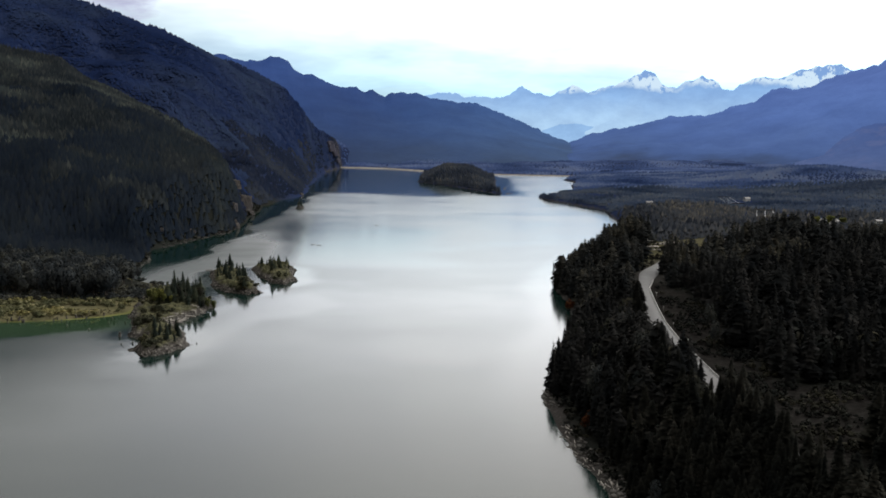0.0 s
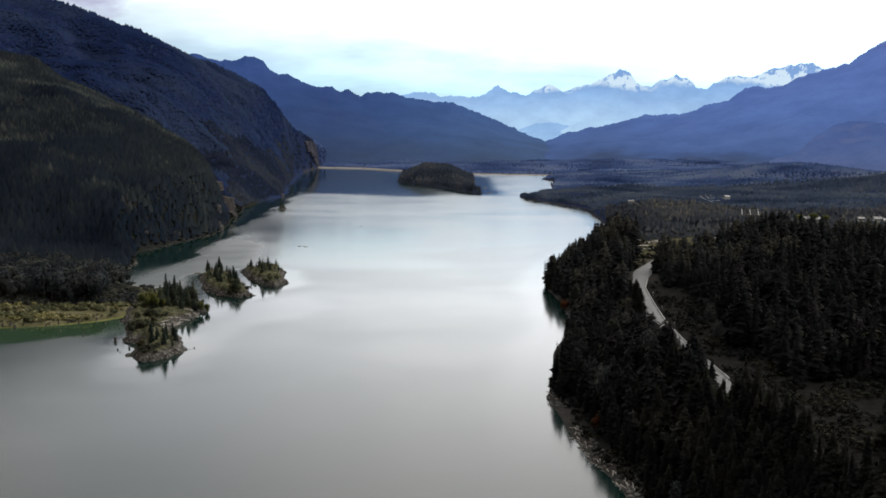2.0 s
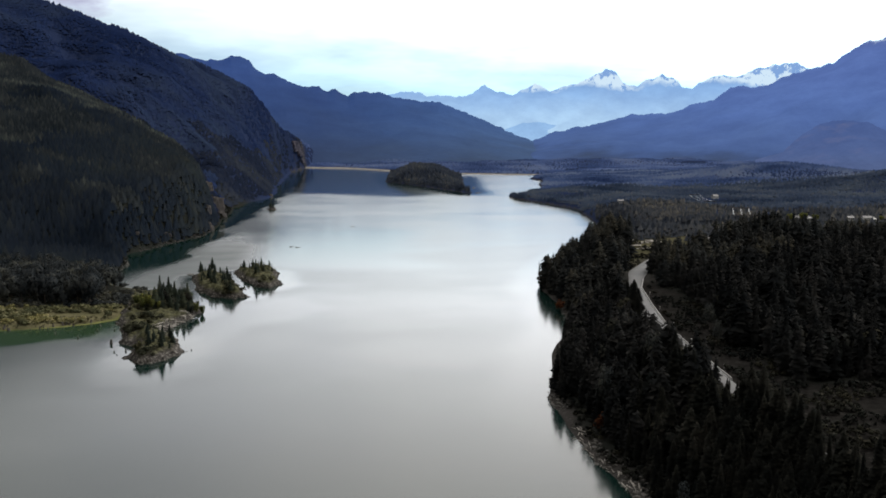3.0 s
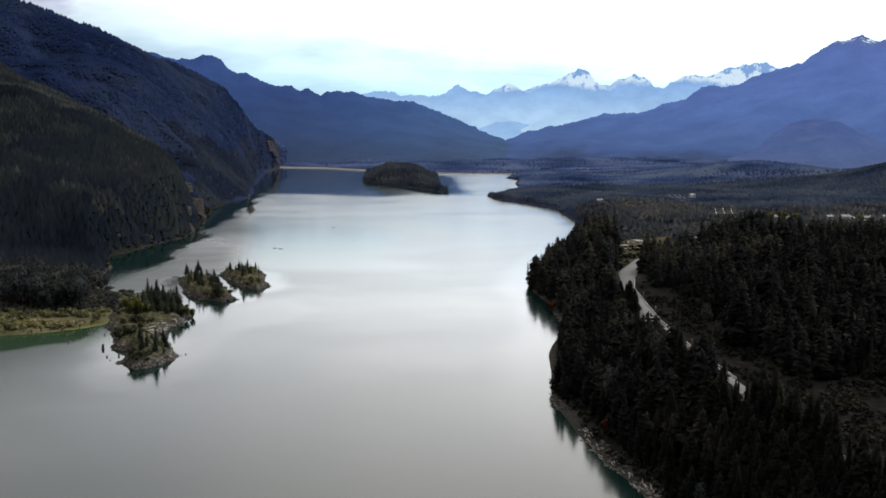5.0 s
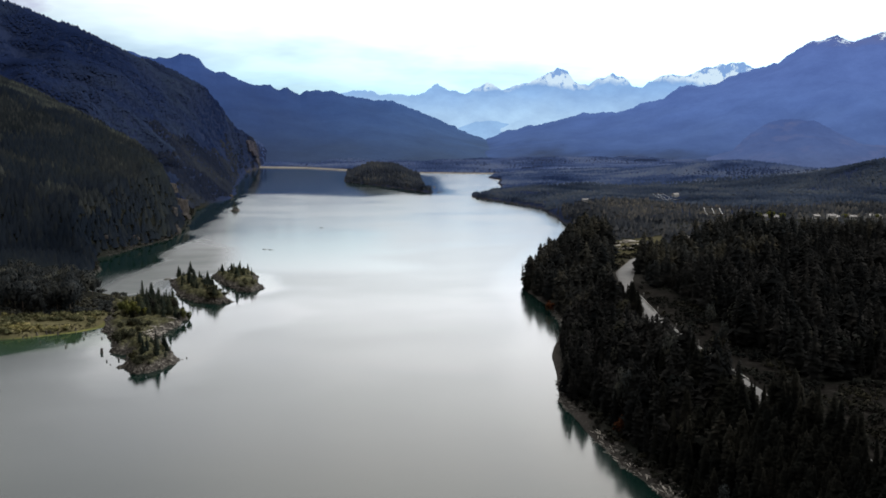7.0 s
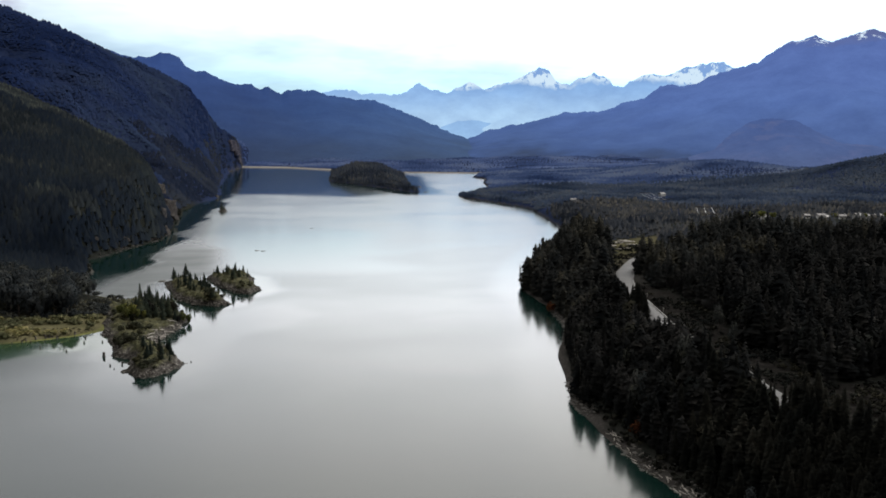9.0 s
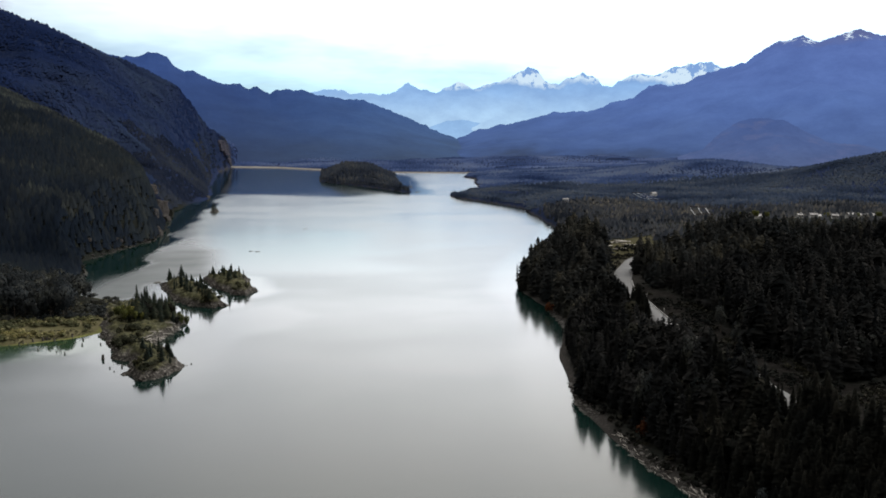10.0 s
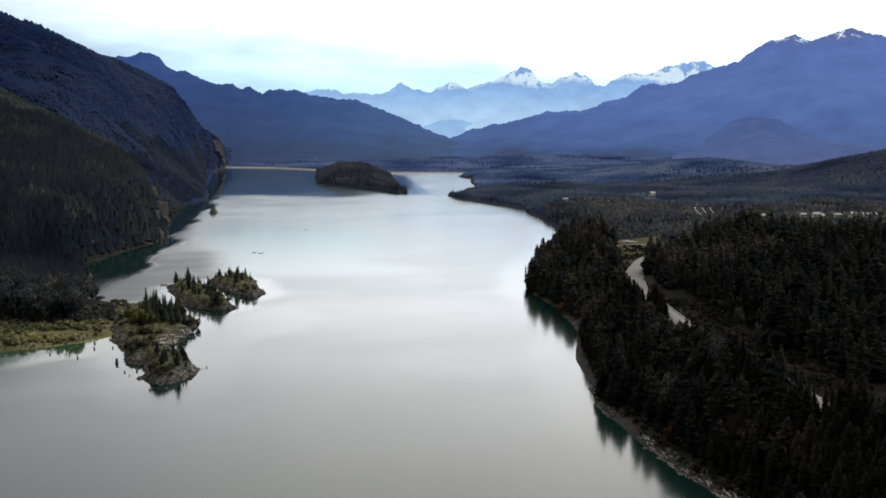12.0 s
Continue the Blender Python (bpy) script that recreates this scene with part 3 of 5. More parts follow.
RIDGE_WEST = ((-2200, 4000, 640), (-1500, 4330, 560), (-1050, 4500, 505), (-930, 4530, 500), (-861, 4542, 484), (-786, 4555, 482), (-747, 4561, 504), (-658, 4574, 493),
              (-626, 4578, 448), (-583, 4583, 417), (-531, 4589, 416), (-479, 4594, 389), (-399, 4601, 363), (-318, 4606, 365), (-278, 4608, 342), (-236, 4610, 347),
              (-177, 4612, 312), (-140, 4613, 339), (-43, 4614, 335), (210, 4607, 292), (352, 4596, 273), (409, 4591, 250), (494, 4582, 200), (595, 4569, 165),
              (752, 4544, 93), (950, 4500, 60), (1150, 4440, 40))
RIDGE_EAST = ((600, 4620, 60), (743, 4596, 86), (887, 4569, 141), (1086, 4523, 178), (1253, 4478, 227), (1418, 4426, 232), (1525, 4389, 271), (1630, 4350, 299),
              (1706, 4320, 360), (1858, 4255, 372), (1979, 4198, 425), (2120, 4127, 476), (2231, 4066, 552), (2340, 4003, 588), (2406, 3963, 554),
              (2487, 3911, 585), (2548, 3871, 600), (2608, 3830, 580), (2682, 3777, 545), (3000, 3540, 530), (3600, 2950, 430))
PEAKS = ((-300, 4880, 300), (72, 4889, 329), (162, 4886, 347), (252, 4882, 324), (463, 4864, 328), (509, 4859, 355), (554, 4853, 385), (600, 4848, 357), (705, 4832, 331),
         (766, 4822, 358), (796, 4817, 379), (856, 4806, 385), (901, 4797, 349), (1006, 4775, 379), (1094, 4755, 409), (1138, 4744, 444), (1188, 4731, 466), (1241, 4717, 437),
         (1285, 4705, 393), (1343, 4688, 383), (1386, 4675, 413), (1472, 4648, 436), (1543, 4624, 411), (1563, 4617, 375), (1614, 4599, 360), (1655, 4584, 395),
         (1696, 4568, 412), (1831, 4514, 425), (1871, 4497, 454), (1988, 4445, 474), (2078, 4403, 482), (2142, 4371, 448))
DOME = ((1240, 2930, 40), (1303, 2858, 66), (1351, 2836, 122), (1399, 2812, 158), (1461, 2778, 169), (1523, 2743, 159), (1599, 2698, 116), (1637, 2675, 92), (1716, 2624, 78), (1800, 2560, 60))
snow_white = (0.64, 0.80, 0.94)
HAZE_WEST = backdrop("forest_ridge_haze_glow", 420.0, ((0.02, (0.022, 0.036, 0.082)), (0.3, (0.024, 0.048, 0.135)), (0.6, (0.022, 0.049, 0.155)), (1.0, (0.028, 0.062, 0.205))), (-300.0, 800.0, (2.3, 2.3, 1.9)), None, None, 0.07)
HAZE_EAST = backdrop("mountain_haze_glow", 560.0, ((0.0, (0.036, 0.056, 0.120)), (0.12, (0.058, 0.104, 0.262)), (0.45, (0.074, 0.136, 0.365)), (1.0, (0.078, 0.134, 0.375))), (1100.0, 2500.0, (1.25, 1.18, 1.13)),
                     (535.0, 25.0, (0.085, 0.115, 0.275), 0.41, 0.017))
HAZE_PEAK = backdrop("snow_peaks_haze_glow", 430.0, ((0.0, (0.52, 0.72, 0.90)), (0.5, (0.40, 0.60, 0.86)), (0.8, (0.28, 0.47, 0.79)), (1.0, (0.22, 0.40, 0.73))), None, (368.0, 30.0, (0.22, 0.38, 0.70), 0.55, 0.030), None, 0.02)
HAZE_LOW = backdrop("low_hills_haze_glow", 200.0, ((0.0, (0.36, 0.56, 0.83)), (1.0, (0.27, 0.46, 0.76))))
HAZE_DOME = backdrop("domed_hill_haze_glow", 190.0, ((0.0, (0.070, 0.098, 0.205)), (0.4, (0.068, 0.108, 0.262)), (1.0, (0.062, 0.106, 0.285))), None, None, (0.098, 0.126, 0.270), 0.08)
thing("backdrop_peaks", ridge_mesh("peaks", [(x, y, z + 8) for x, y, z in PEAKS], 380, 26, 620, 16, 70, 5, 0.4), HAZE_PEAK, "far snow-covered rocky peaks, pale blue haze as their glow", "mountains", kind="structure")
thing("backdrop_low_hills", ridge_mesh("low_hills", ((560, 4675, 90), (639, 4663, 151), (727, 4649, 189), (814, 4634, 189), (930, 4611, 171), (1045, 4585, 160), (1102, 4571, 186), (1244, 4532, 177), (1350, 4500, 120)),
                                       300, 8, 160, 6, 90, 8, 0.1), HAZE_LOW, "hills at the valley's end, pale blue haze as their glow", "hills", kind="structure")
thing("backdrop_ridge_west", ridge_mesh("ridge_west", RIDGE_WEST, 1300, 34, 800, 13, 70, 3, 0.10), HAZE_WEST, "long forested ridge, dark blue haze as its glow", "mountain", kind="structure")
thing("backdrop_ridge_east", ridge_mesh("ridge_east", RIDGE_EAST, 1300, 34, 800, 13, 70, 7, 0.16), HAZE_EAST, "broad mountain with snow patches near its top, blue haze as its glow", "mountain", kind="structure")
thing("backdrop_dome", ridge_mesh("dome", DOME, 420, 18, 220, 8, 60, 4, 0.2), HAZE_DOME, "low domed hill with thin woods, haze as its glow", "hill", kind="structure")

# ---- trees ----


def rng_of(seed):
    return np.random.RandomState(seed)


def softened(v, f, up=0.6, out=0.8, mid=None):
    """Shading normals of a whole crown: outwards from its stem, or from a middle height, and upwards."""
    v, f = np.array(v, float), np.array(f)
    side = v * (1, 1, 0) if mid is None else v - (0, 0, mid)
    size = np.linalg.norm(side, axis=1, keepdims=True)
    n = out * side / np.maximum(size, 0.25 * size.max()) + (0, 0, up)
    n /= np.linalg.norm(n, axis=1, keepdims=True)
    g = np.cross(v[f[:, 1]] - v[f[:, 0]], v[f[:, 2]] - v[f[:, 0]])
    turn = (g * n[f].mean(1)).sum(1) < 0
    f[turn] = f[turn][:, ::-1]
    return v, f, n


def conifer(seed, boughs, spread=0.2, folded=True, bare=0.1, core=True, full=0.75):
    """Crown of a conifer one metre tall: drooping, overlapping boughs set round the stem on a ragged outline. Triangles."""
    r = rng_of(seed)
    v, f = [], []
    lean, lop = r.uniform(0, 6.28), r.uniform(0.05, 0.25)
    wave, at = r.uniform(0.08, 0.2), r.uniform(0, 6.28)
    for i in range(boughs):
        k = ((i + r.uniform(0, 1)) / boughs) ** 1.25
        z = bare + (0.96 - bare) * k
        a = 2.39996 * i + r.uniform(-0.5, 0.5)
        reach = spread * (1 - k) ** full * (0.72 + 0.28 * min(1, k * 4)) * (1 + wave * math.sin(k * 14 + at) + lop * math.cos(a - lean))
        l = reach * r.uniform(0.6, 1.15) + 0.014
        half = l * r.uniform(0.26, 0.42) + 0.006
        drop = l * r.uniform(0.1, 0.6)
        ca, sa_ = math.cos(a), math.sin(a)
        b = len(v)
        if folded:
            v += [(ca * l * 0.1, sa_ * l * 0.1, z + 0.02), (ca * l * 0.6 - sa_ * half, sa_ * l * 0.6 + ca * half, z - drop * 0.55 - half * 0.35),
                  (ca * l, sa_ * l, z - drop), (ca * l * 0.6 + sa_ * half, sa_ * l * 0.6 - ca * half, z - drop * 0.55 - half * 0.35)]
            f += [(b, b + 1, b + 2), (b, b + 2, b + 3)]
        else:
            v += [(ca * l * 0.1, sa_ * l * 0.1, z + 0.025), (ca * l - sa_ * half * 1.3, sa_ * l + ca * half * 1.3, z - drop), (ca * l * 0.85 + sa_ * half * 1.3, sa_ * l * 0.85 - ca * half * 1.3, z - drop * 0.9)]
            f += [(b, b + 1, b + 2)]
    if core:
        b = len(v)
        v += [(0.45 * spread * math.cos(s), 0.45 * spread * math.sin(s), bare + 0.03 * math.sin(3 * s)) for s in np.arange(6) * 1.0472] + [(0, 0, 1.0)]
        f += [(b + s, b + (s + 1) % 6, b + 6) for s in range(6)]
    return softened(v, f)


def far_conifer(seed, tiers=3, sides=6, spread=0.2):
    """A conifer seen from far off: ragged tiers."""
    r = rng_of(seed)
    v, f = [], []
    for t in range(tiers):
        k = t / tiers
        base = len(v)
        rad, z0, z1 = spread * (1 - k) ** 0.9, 0.08 + 0.9 * k - 0.03, min(1.0, 0.10 + 0.9 * (k + 1.25 / tiers))
        off = r.uniform(0, 6)
        for s in range(sides):
            a, q = off + 6.283 * s / sides, rad * r.uniform(0.6, 1.2)
            v.append((q * math.cos(a), q * math.sin(a), z0 + r.uniform(-0.03, 0.03)))
        v.append((0, 0, z1))
        f += [(base + s, base + (s + 1) % sides, base + sides) for s in range(sides)]
    return softened(v, f, 0.9, 0.45)


def leafy(seed, leaves=130, squash=0.8, size=0.13):
    """A broad crown one metre tall: many small leaf clumps with gaps, on an uneven outline."""
    r = rng_of(seed)
    lobes = [(r.uniform(-0.22, 0.22), r.uniform(-0.22, 0.22), r.uniform(0.35, 0.75), r.uniform(0.18, 0.32)) for _ in range(7)]
    v, f = [], []
    for i in range(leaves):
        cx, cy, cz, rad = lobes[r.randint(len(lobes))]
        d = r.normal(size=3)
        d /= np.linalg.norm(d)
        c = np.array((cx, cy, cz)) + d * rad * r.uniform(0.6, 1.0) * np.array((1, 1, squash))
        c[2] = max(0.04, c[2])
        n = d + r.normal(size=3) * 0.25
        n /= np.linalg.norm(n)
        u = np.cross(n, r.normal(size=3))
        u /= np.linalg.norm(u)
        w = np.cross(n, u)
        h = size * r.uniform(0.5, 1.2)
        b = len(v)
        v += [c - u * h, c + w * h * 0.7 + n * h * 0.2, c + u * h, c - w * h * 0.7]
        f += [(b, b + 1, b + 2), (b, b + 2, b + 3)]
    return softened(v, f, 0.35, 0.9, 0.42)


def stem(seed, tall=1.0, foot=0.018, sides=6, limbs=0):
    """A tapered, slightly crooked trunk one metre tall, with bare limbs."""
    r = rng_of(seed)
    v, f = [], []

    def tube(path, rads, n):
        b = len(v)
        for (x, y, z), q in zip(path, rads):
            for s in range(n):
                a = 6.283 * s / n
                v.append((x + q * math.cos(a), y + q * math.sin(a), z))
        for i in range(len(path) - 1):
            for s in range(n):
                a0, a1 = b + i * n + s, b + i * n + (s + 1) % n
                f.extend([(a0, a1, a1 + n), (a0, a1 + n, a0 + n)])

    xs = np.cumsum(r.uniform(-0.008, 0.008, 5))
    zs = np.array((-0.04, 0.22, 0.48, 0.74, 0.98)) * tall
    tube([(x, -x * 0.6, z) for x, z in zip(xs - xs[0], zs)], np.array((1.25, 0.95, 0.75, 0.45, 0.12)) * foot, sides)
    for i in range(limbs):
        a, z, l = r.uniform(0, 6.28), r.uniform(0.15, 0.75) * tall, r.uniform(0.12, 0.28)
        tube([(0, 0, z), (l * 0.6 * math.cos(a), l * 0.6 * math.sin(a), z + l * 0.5), (l * math.cos(a), l * math.sin(a), z + l)], (foot * 0.4, foot * 0.28, foot * 0.08), 4)
    return np.array(v), np.array(f)


def strewn(name, templates, spots, heights, widths, seed, mat, label, category, slope=0.0):
    """One mesh of many plants, each a turned and scaled copy of a template; far woods are shaded with the slope they stand on."""
    r = rng_of(seed)
    pick = r.randint(len(templates), size=len(spots))
    vs, fs, ns, base = [], [], [], 0
    lie = np.zeros((len(spots), 3))
    if slope:
        x, y = spots[:, 0], spots[:, 1]
        lie = np.stack([land(x - 9, y) - land(x + 9, y), land(x, y - 9) - land(x, y + 9), np.full(len(x), 18.0)], -1)
        lie *= slope / np.linalg.norm(lie, axis=1, keepdims=True)
    for i, (tv, tf, *tn) in enumerate(templates):
        sel = pick == i
        n = int(sel.sum())
        if not n:
            continue
        a = r.uniform(0, 6.283, n)
        c, s = np.cos(a)[:, None], np.sin(a)[:, None]
        h, w = heights[sel][:, None], (heights * widths)[sel][:, None]
        x = (tv[None, :, 0] * c - tv[None, :, 1] * s) * w + spots[sel, 0:1]
        y = (tv[None, :, 0] * s + tv[None, :, 1] * c) * w + spots[sel, 1:2]
        z = tv[None, :, 2] * h + spots[sel, 2:3]
        vs.append(np.stack([x, y, z], -1).reshape(-1, 3))
        if tn:
            nx, ny, nz = tn[0].T
            ns.append((np.stack([nx * c - ny * s, nx * s + ny * c, nz + 0 * c], -1) + lie[sel][:, None]).reshape(-1, 3))
        fs.append((tf[None] + (np.arange(n) * len(tv))[:, None, None]).reshape(-1, 3) + base)
        base += n * len(tv)
    if ns:
        ns = np.concatenate(ns)
        ns /= np.linalg.norm(ns, axis=1, keepdims=True)
    me = mesh_from(name, np.concatenate(vs), np.concatenate(fs), ns if len(ns) else None)
    return thing(name, me, mat, label, category, kind="stuff")


def spread_over(x0, x1, y0, y1, gap, seed, keep, sink=0.3):
    """Places on the ground at about that spacing where keep(x, y, z) holds."""
    r = rng_of(seed)
    X, Y = np.meshgrid(np.arange(x0, x1, gap), np.arange(y0, y1, gap))
    X, Y = X.ravel() + r.uniform(-0.48, 0.48, X.size) * gap, Y.ravel() + r.uniform(-0.48, 0.48, Y.size) * gap
    Z = land(X, Y)
    ok = keep(X, Y, Z)
    return np.stack([X[ok], Y[ok], Z[ok] - sink], -1)


def limit_heights(x, y, z, h):
    """The young trees between the road and the lake stay low where they crowd the road's edge."""
    gap = along(tuple((b, a) for a, b in ROAD), y) - x - 5
    most = 22 - z + np.interp(y, (250, 300, 325, 345, 415, 440), (4.5, 3.5, 2.5, 1.5, 1.5, 2.0)) + np.interp(y, (250, 300, 325, 345, 415, 440), (2.8, 2.3, 1.6, 0.8, 0.8, 1.7)) * (0.8 + 0.5 * hashed(np.floor(x), np.floor(y), 9)) * gap
    return np.where((gap > 0) & (y > 250) & (y < 610), np.clip(most, 2.5, h), h)


def open_ground(x, y):
    """Where no tall trees stand: the road, the brushy strip, the yard by the bend."""
    d, _ = to_line(x, y, ROAD)
    strip, yard = clearing(x, y)
    return ((d < 7.6) & (x > 40) & (y < 760)) | (strip < 0) | (yard < 0)


HOUSES = ((364, 823, 8, 6, 4), (377, 826, 6, 5, 3.5), (436, 826, 7, 6, 4), (443, 829, 6, 5, 3), (405, 800, 5, 4, 2.8), (457, 822, 6, 5, 3), (476, 826, 7, 6, 4),
          (486, 831, 9, 6, 4), (494, 827, 5, 5, 3.2), (503, 833, 8, 6, 4), (316, 1256, 8, 6, 4), (500, 1375, 9, 6, 4), (212, 652, 8, 6, 4))


def near_house(x, y):
    out_ = np.zeros(np.shape(x), bool)
    for h_ in HOUSES:
        out_ |= np.hypot(x - h_[0] + 9, y - h_[1] + 18) < 19
    return out_




def settled(x, y):
    """Thinned ground round the settlement."""
    return (((x - 440) / 190) ** 2 + ((y - 790) / 105) ** 2 + 0.5 * fbm(x, y, 60, 3, 88) < 1) & (hashed(np.floor(x * 3), np.floor(y * 3), 5) > 0.24)


NEAR_TREES = [conifer(s, 300, sp, True, full=fu) for s, sp, fu in ((1, 0.19, 0.75), (2, 0.16, 0.85), (3, 0.23, 0.6), (4, 0.175, 0.7), (5, 0.21, 0.65), (6, 0.15, 0.8))]
MID_TREES = [conifer(s, 115, sp, False, full=0.7) for s, sp in ((11, 0.22), (12, 0.18), (13, 0.26), (14, 0.2), (15, 0.23))]
ROUND_TREES = [conifer(s, 120, sp, False, full=fu) for s, sp, fu in ((51, 0.27, 0.45), (52, 0.3, 0.38), (53, 0.24, 0.5))]
FARTHER_TREES = [far_conifer(s, 1, 4, sp) for s, sp in ((24, 0.24), (25, 0.2), (26, 0.27))]
FAR_TREES = [far_conifer(s, 2, 5, sp) for s, sp in ((21, 0.22), (22, 0.19), (23, 0.26))]
SLOPE_TREES = [far_conifer(s, 1, 5, sp) for s, sp in ((27, 0.22), (28, 0.19), (29, 0.25))]

BENCH_END = ((60, 480), (130, 535), (190, 615), (230, 648), (330, 676), (400, 690), (700, 730))


def on_bench(x, y):
    return y < along(BENCH_END, x) + 14 * fbm(x, y, 40, 3, 67)


# east bench: the nearest stand tree by tree, the rest as woods
stand = spread_over(36, 600, 148, 790, 5.6, 1, lambda x, y, z: (x - along(EAST, y) > np.where((y > 255) & (y < 345), 9, 2.5)) & (z > 0.9) & ~open_ground(x, y) & (on_bench(x, y) | (x < 60 + 0.16 * y)) & (x < np.maximum(0.57 * y + 10, 0.76 * y - 80)) & (fbm(x, y, 30, 2, 61) > -0.45))
r0 = rng_of(77)
screen = spread_over(44, 82, 150, 350, 4.0, 2, lambda x, y, z: (to_line(x, y, ROAD)[0] > 6.2) & (x - along(EAST, y) > 10))
verge = spread_over(58, 76, 156, 248, 2.7, 16, lambda x, y, z: to_line(x, y, ROAD)[0] > 5.4)
fringe = spread_over(36, 120, 255, 640, 4.2, 18, lambda x, y, z: (x - along(EAST, y) > np.where(y < 345, 10, 4)) & (x - along(EAST, y) < np.where(y < 345, 20, 14)) & (z > 0.9) & ~open_ground(x, y))
stand = np.concatenate([stand, fringe, screen, verge])
stand_h = (8 + 16 * r0.uniform(0, 1, len(stand)) ** 1.2) * (0.8 + 0.2 * smooth(6, 30, stand[:, 0] - along(EAST, stand[:, 1])))
stand_h[-len(verge):] = r0.uniform(14, 20, len(verge))
lump = 1 + 0.5 * fbm(stand[:, 0], stand[:, 1], 45, 2, 69)
stand_h = stand_h * np.where(stand[:, 1] > 345, lump, 1.0)
stand_h = np.where((stand[:, 0] > 250) & (stand[:, 1] > 590), 0.72, 1.0) * stand_h
stand_h = limit_heights(stand[:, 0], stand[:, 1], stand[:, 2], stand_h)
first = (stand[:, 1] > 185) & (stand[:, 1] < 345) & (stand[:, 0] < 104)
order = np.flatnonzero(first)[:120]
first[:] = False
first[order] = True
trunk_meshes = [mesh_from("trunk", *stem(s)) for s in (1, 2)]
crown_meshes = [mesh_from("crown", *t) for t in NEAR_TREES]
for i in order:
    j = r0.randint(6)
    tree = new("conifer_tree")
    tagged(tree, "dark green conifer on the steep lakeside bluff", "tree", "conifers on the lakeside bluff")
    part("trunk", trunk_meshes[j % 2], BARK, tree)
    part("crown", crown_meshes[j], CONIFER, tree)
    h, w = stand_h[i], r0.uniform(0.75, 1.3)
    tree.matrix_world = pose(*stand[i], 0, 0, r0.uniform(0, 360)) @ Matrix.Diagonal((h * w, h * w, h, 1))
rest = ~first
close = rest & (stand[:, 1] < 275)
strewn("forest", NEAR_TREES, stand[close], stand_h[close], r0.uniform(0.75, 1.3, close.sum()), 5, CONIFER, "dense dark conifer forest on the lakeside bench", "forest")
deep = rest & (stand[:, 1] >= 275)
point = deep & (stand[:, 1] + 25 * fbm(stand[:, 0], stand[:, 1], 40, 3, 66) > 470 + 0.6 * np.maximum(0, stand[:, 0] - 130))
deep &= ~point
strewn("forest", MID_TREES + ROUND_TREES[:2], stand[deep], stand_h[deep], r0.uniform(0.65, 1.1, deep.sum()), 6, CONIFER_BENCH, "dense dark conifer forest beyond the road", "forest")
strewn("forest", MID_TREES[:3] + ROUND_TREES, stand[point], stand_h[point], r0.uniform(0.75, 1.2, point.sum()), 15, CONIFER_POINT, "grey-green mixed woods on the wooded point", "forest")

# low woods round the far bays
woods = spread_over(80, 1300, 560, 1750, 6.8, 3, lambda x, y, z: (x - along(EAST, y) > 3.5) & (z > 1.0) & ~open_ground(x, y) & ~on_bench(x, y) & ((x > 60 + 0.16 * y) | (y > 790)) & ~near_house(x, y) & ~settled(x, y) & (x < 60 + 0.78 * y) & (fbm(x, y, 60, 3, 62) > -0.38))
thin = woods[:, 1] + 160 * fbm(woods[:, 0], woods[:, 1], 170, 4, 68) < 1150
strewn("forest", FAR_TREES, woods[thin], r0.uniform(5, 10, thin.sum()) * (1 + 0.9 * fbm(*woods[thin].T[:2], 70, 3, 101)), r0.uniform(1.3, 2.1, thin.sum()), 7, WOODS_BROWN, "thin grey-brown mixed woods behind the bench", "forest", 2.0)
strewn("forest", FAR_TREES, woods[~thin], r0.uniform(3.8, 7, (~thin).sum()) * (1 + 0.9 * fbm(*woods[~thin].T[:2], 90, 3, 102)), r0.uniform(2.4, 3.4, (~thin).sum()), 17, CONIFER_PLAIN, "mixed valley woods, haze blue in their colour", "forest", 3.5)
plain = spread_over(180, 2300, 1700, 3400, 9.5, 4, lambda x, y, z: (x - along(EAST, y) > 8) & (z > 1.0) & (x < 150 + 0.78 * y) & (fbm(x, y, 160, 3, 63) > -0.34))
# from about here on the woods take the paler haze colour
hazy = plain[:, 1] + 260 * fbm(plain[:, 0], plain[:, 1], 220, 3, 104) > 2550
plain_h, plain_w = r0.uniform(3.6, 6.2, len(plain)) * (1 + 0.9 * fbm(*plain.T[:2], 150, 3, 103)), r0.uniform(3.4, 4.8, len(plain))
strewn("forest", FARTHER_TREES, plain[~hazy], plain_h[~hazy], plain_w[~hazy], 8, CONIFER_HAZE_BLUE, "wooded valley plain, haze blue in its colour", "forest", 4.5)
strewn("forest", FARTHER_TREES, plain[hazy], plain_h[hazy], plain_w[hazy], 19, CONIFER_HAZY, "far woods at the mountain's foot, haze blue in their colour", "forest", 4.5)
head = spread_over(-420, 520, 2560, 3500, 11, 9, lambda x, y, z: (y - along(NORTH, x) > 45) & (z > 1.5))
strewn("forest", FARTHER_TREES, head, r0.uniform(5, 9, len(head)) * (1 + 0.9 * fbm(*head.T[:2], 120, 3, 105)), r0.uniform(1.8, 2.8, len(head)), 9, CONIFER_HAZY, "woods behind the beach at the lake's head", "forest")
isle_spots = spread_over(-30, 220, 1660, 2700, 7, 10, lambda x, y, z: (in_polygon(x, y, list(ISLE)) > 4) & (z > 1.2))
strewn("forest", FAR_TREES, isle_spots, r0.uniform(8, 15, len(isle_spots)), r0.uniform(1.2, 1.8, len(isle_spots)), 10, ISLE_TREES, "wooded island's dense dark conifers", "forest")

# west side: the spur and the mountain behind


def spur_line(x):
    return np.interp(x, [p[0] for p in SPUR[::-1]], [p[1] for p in SPUR[::-1]])


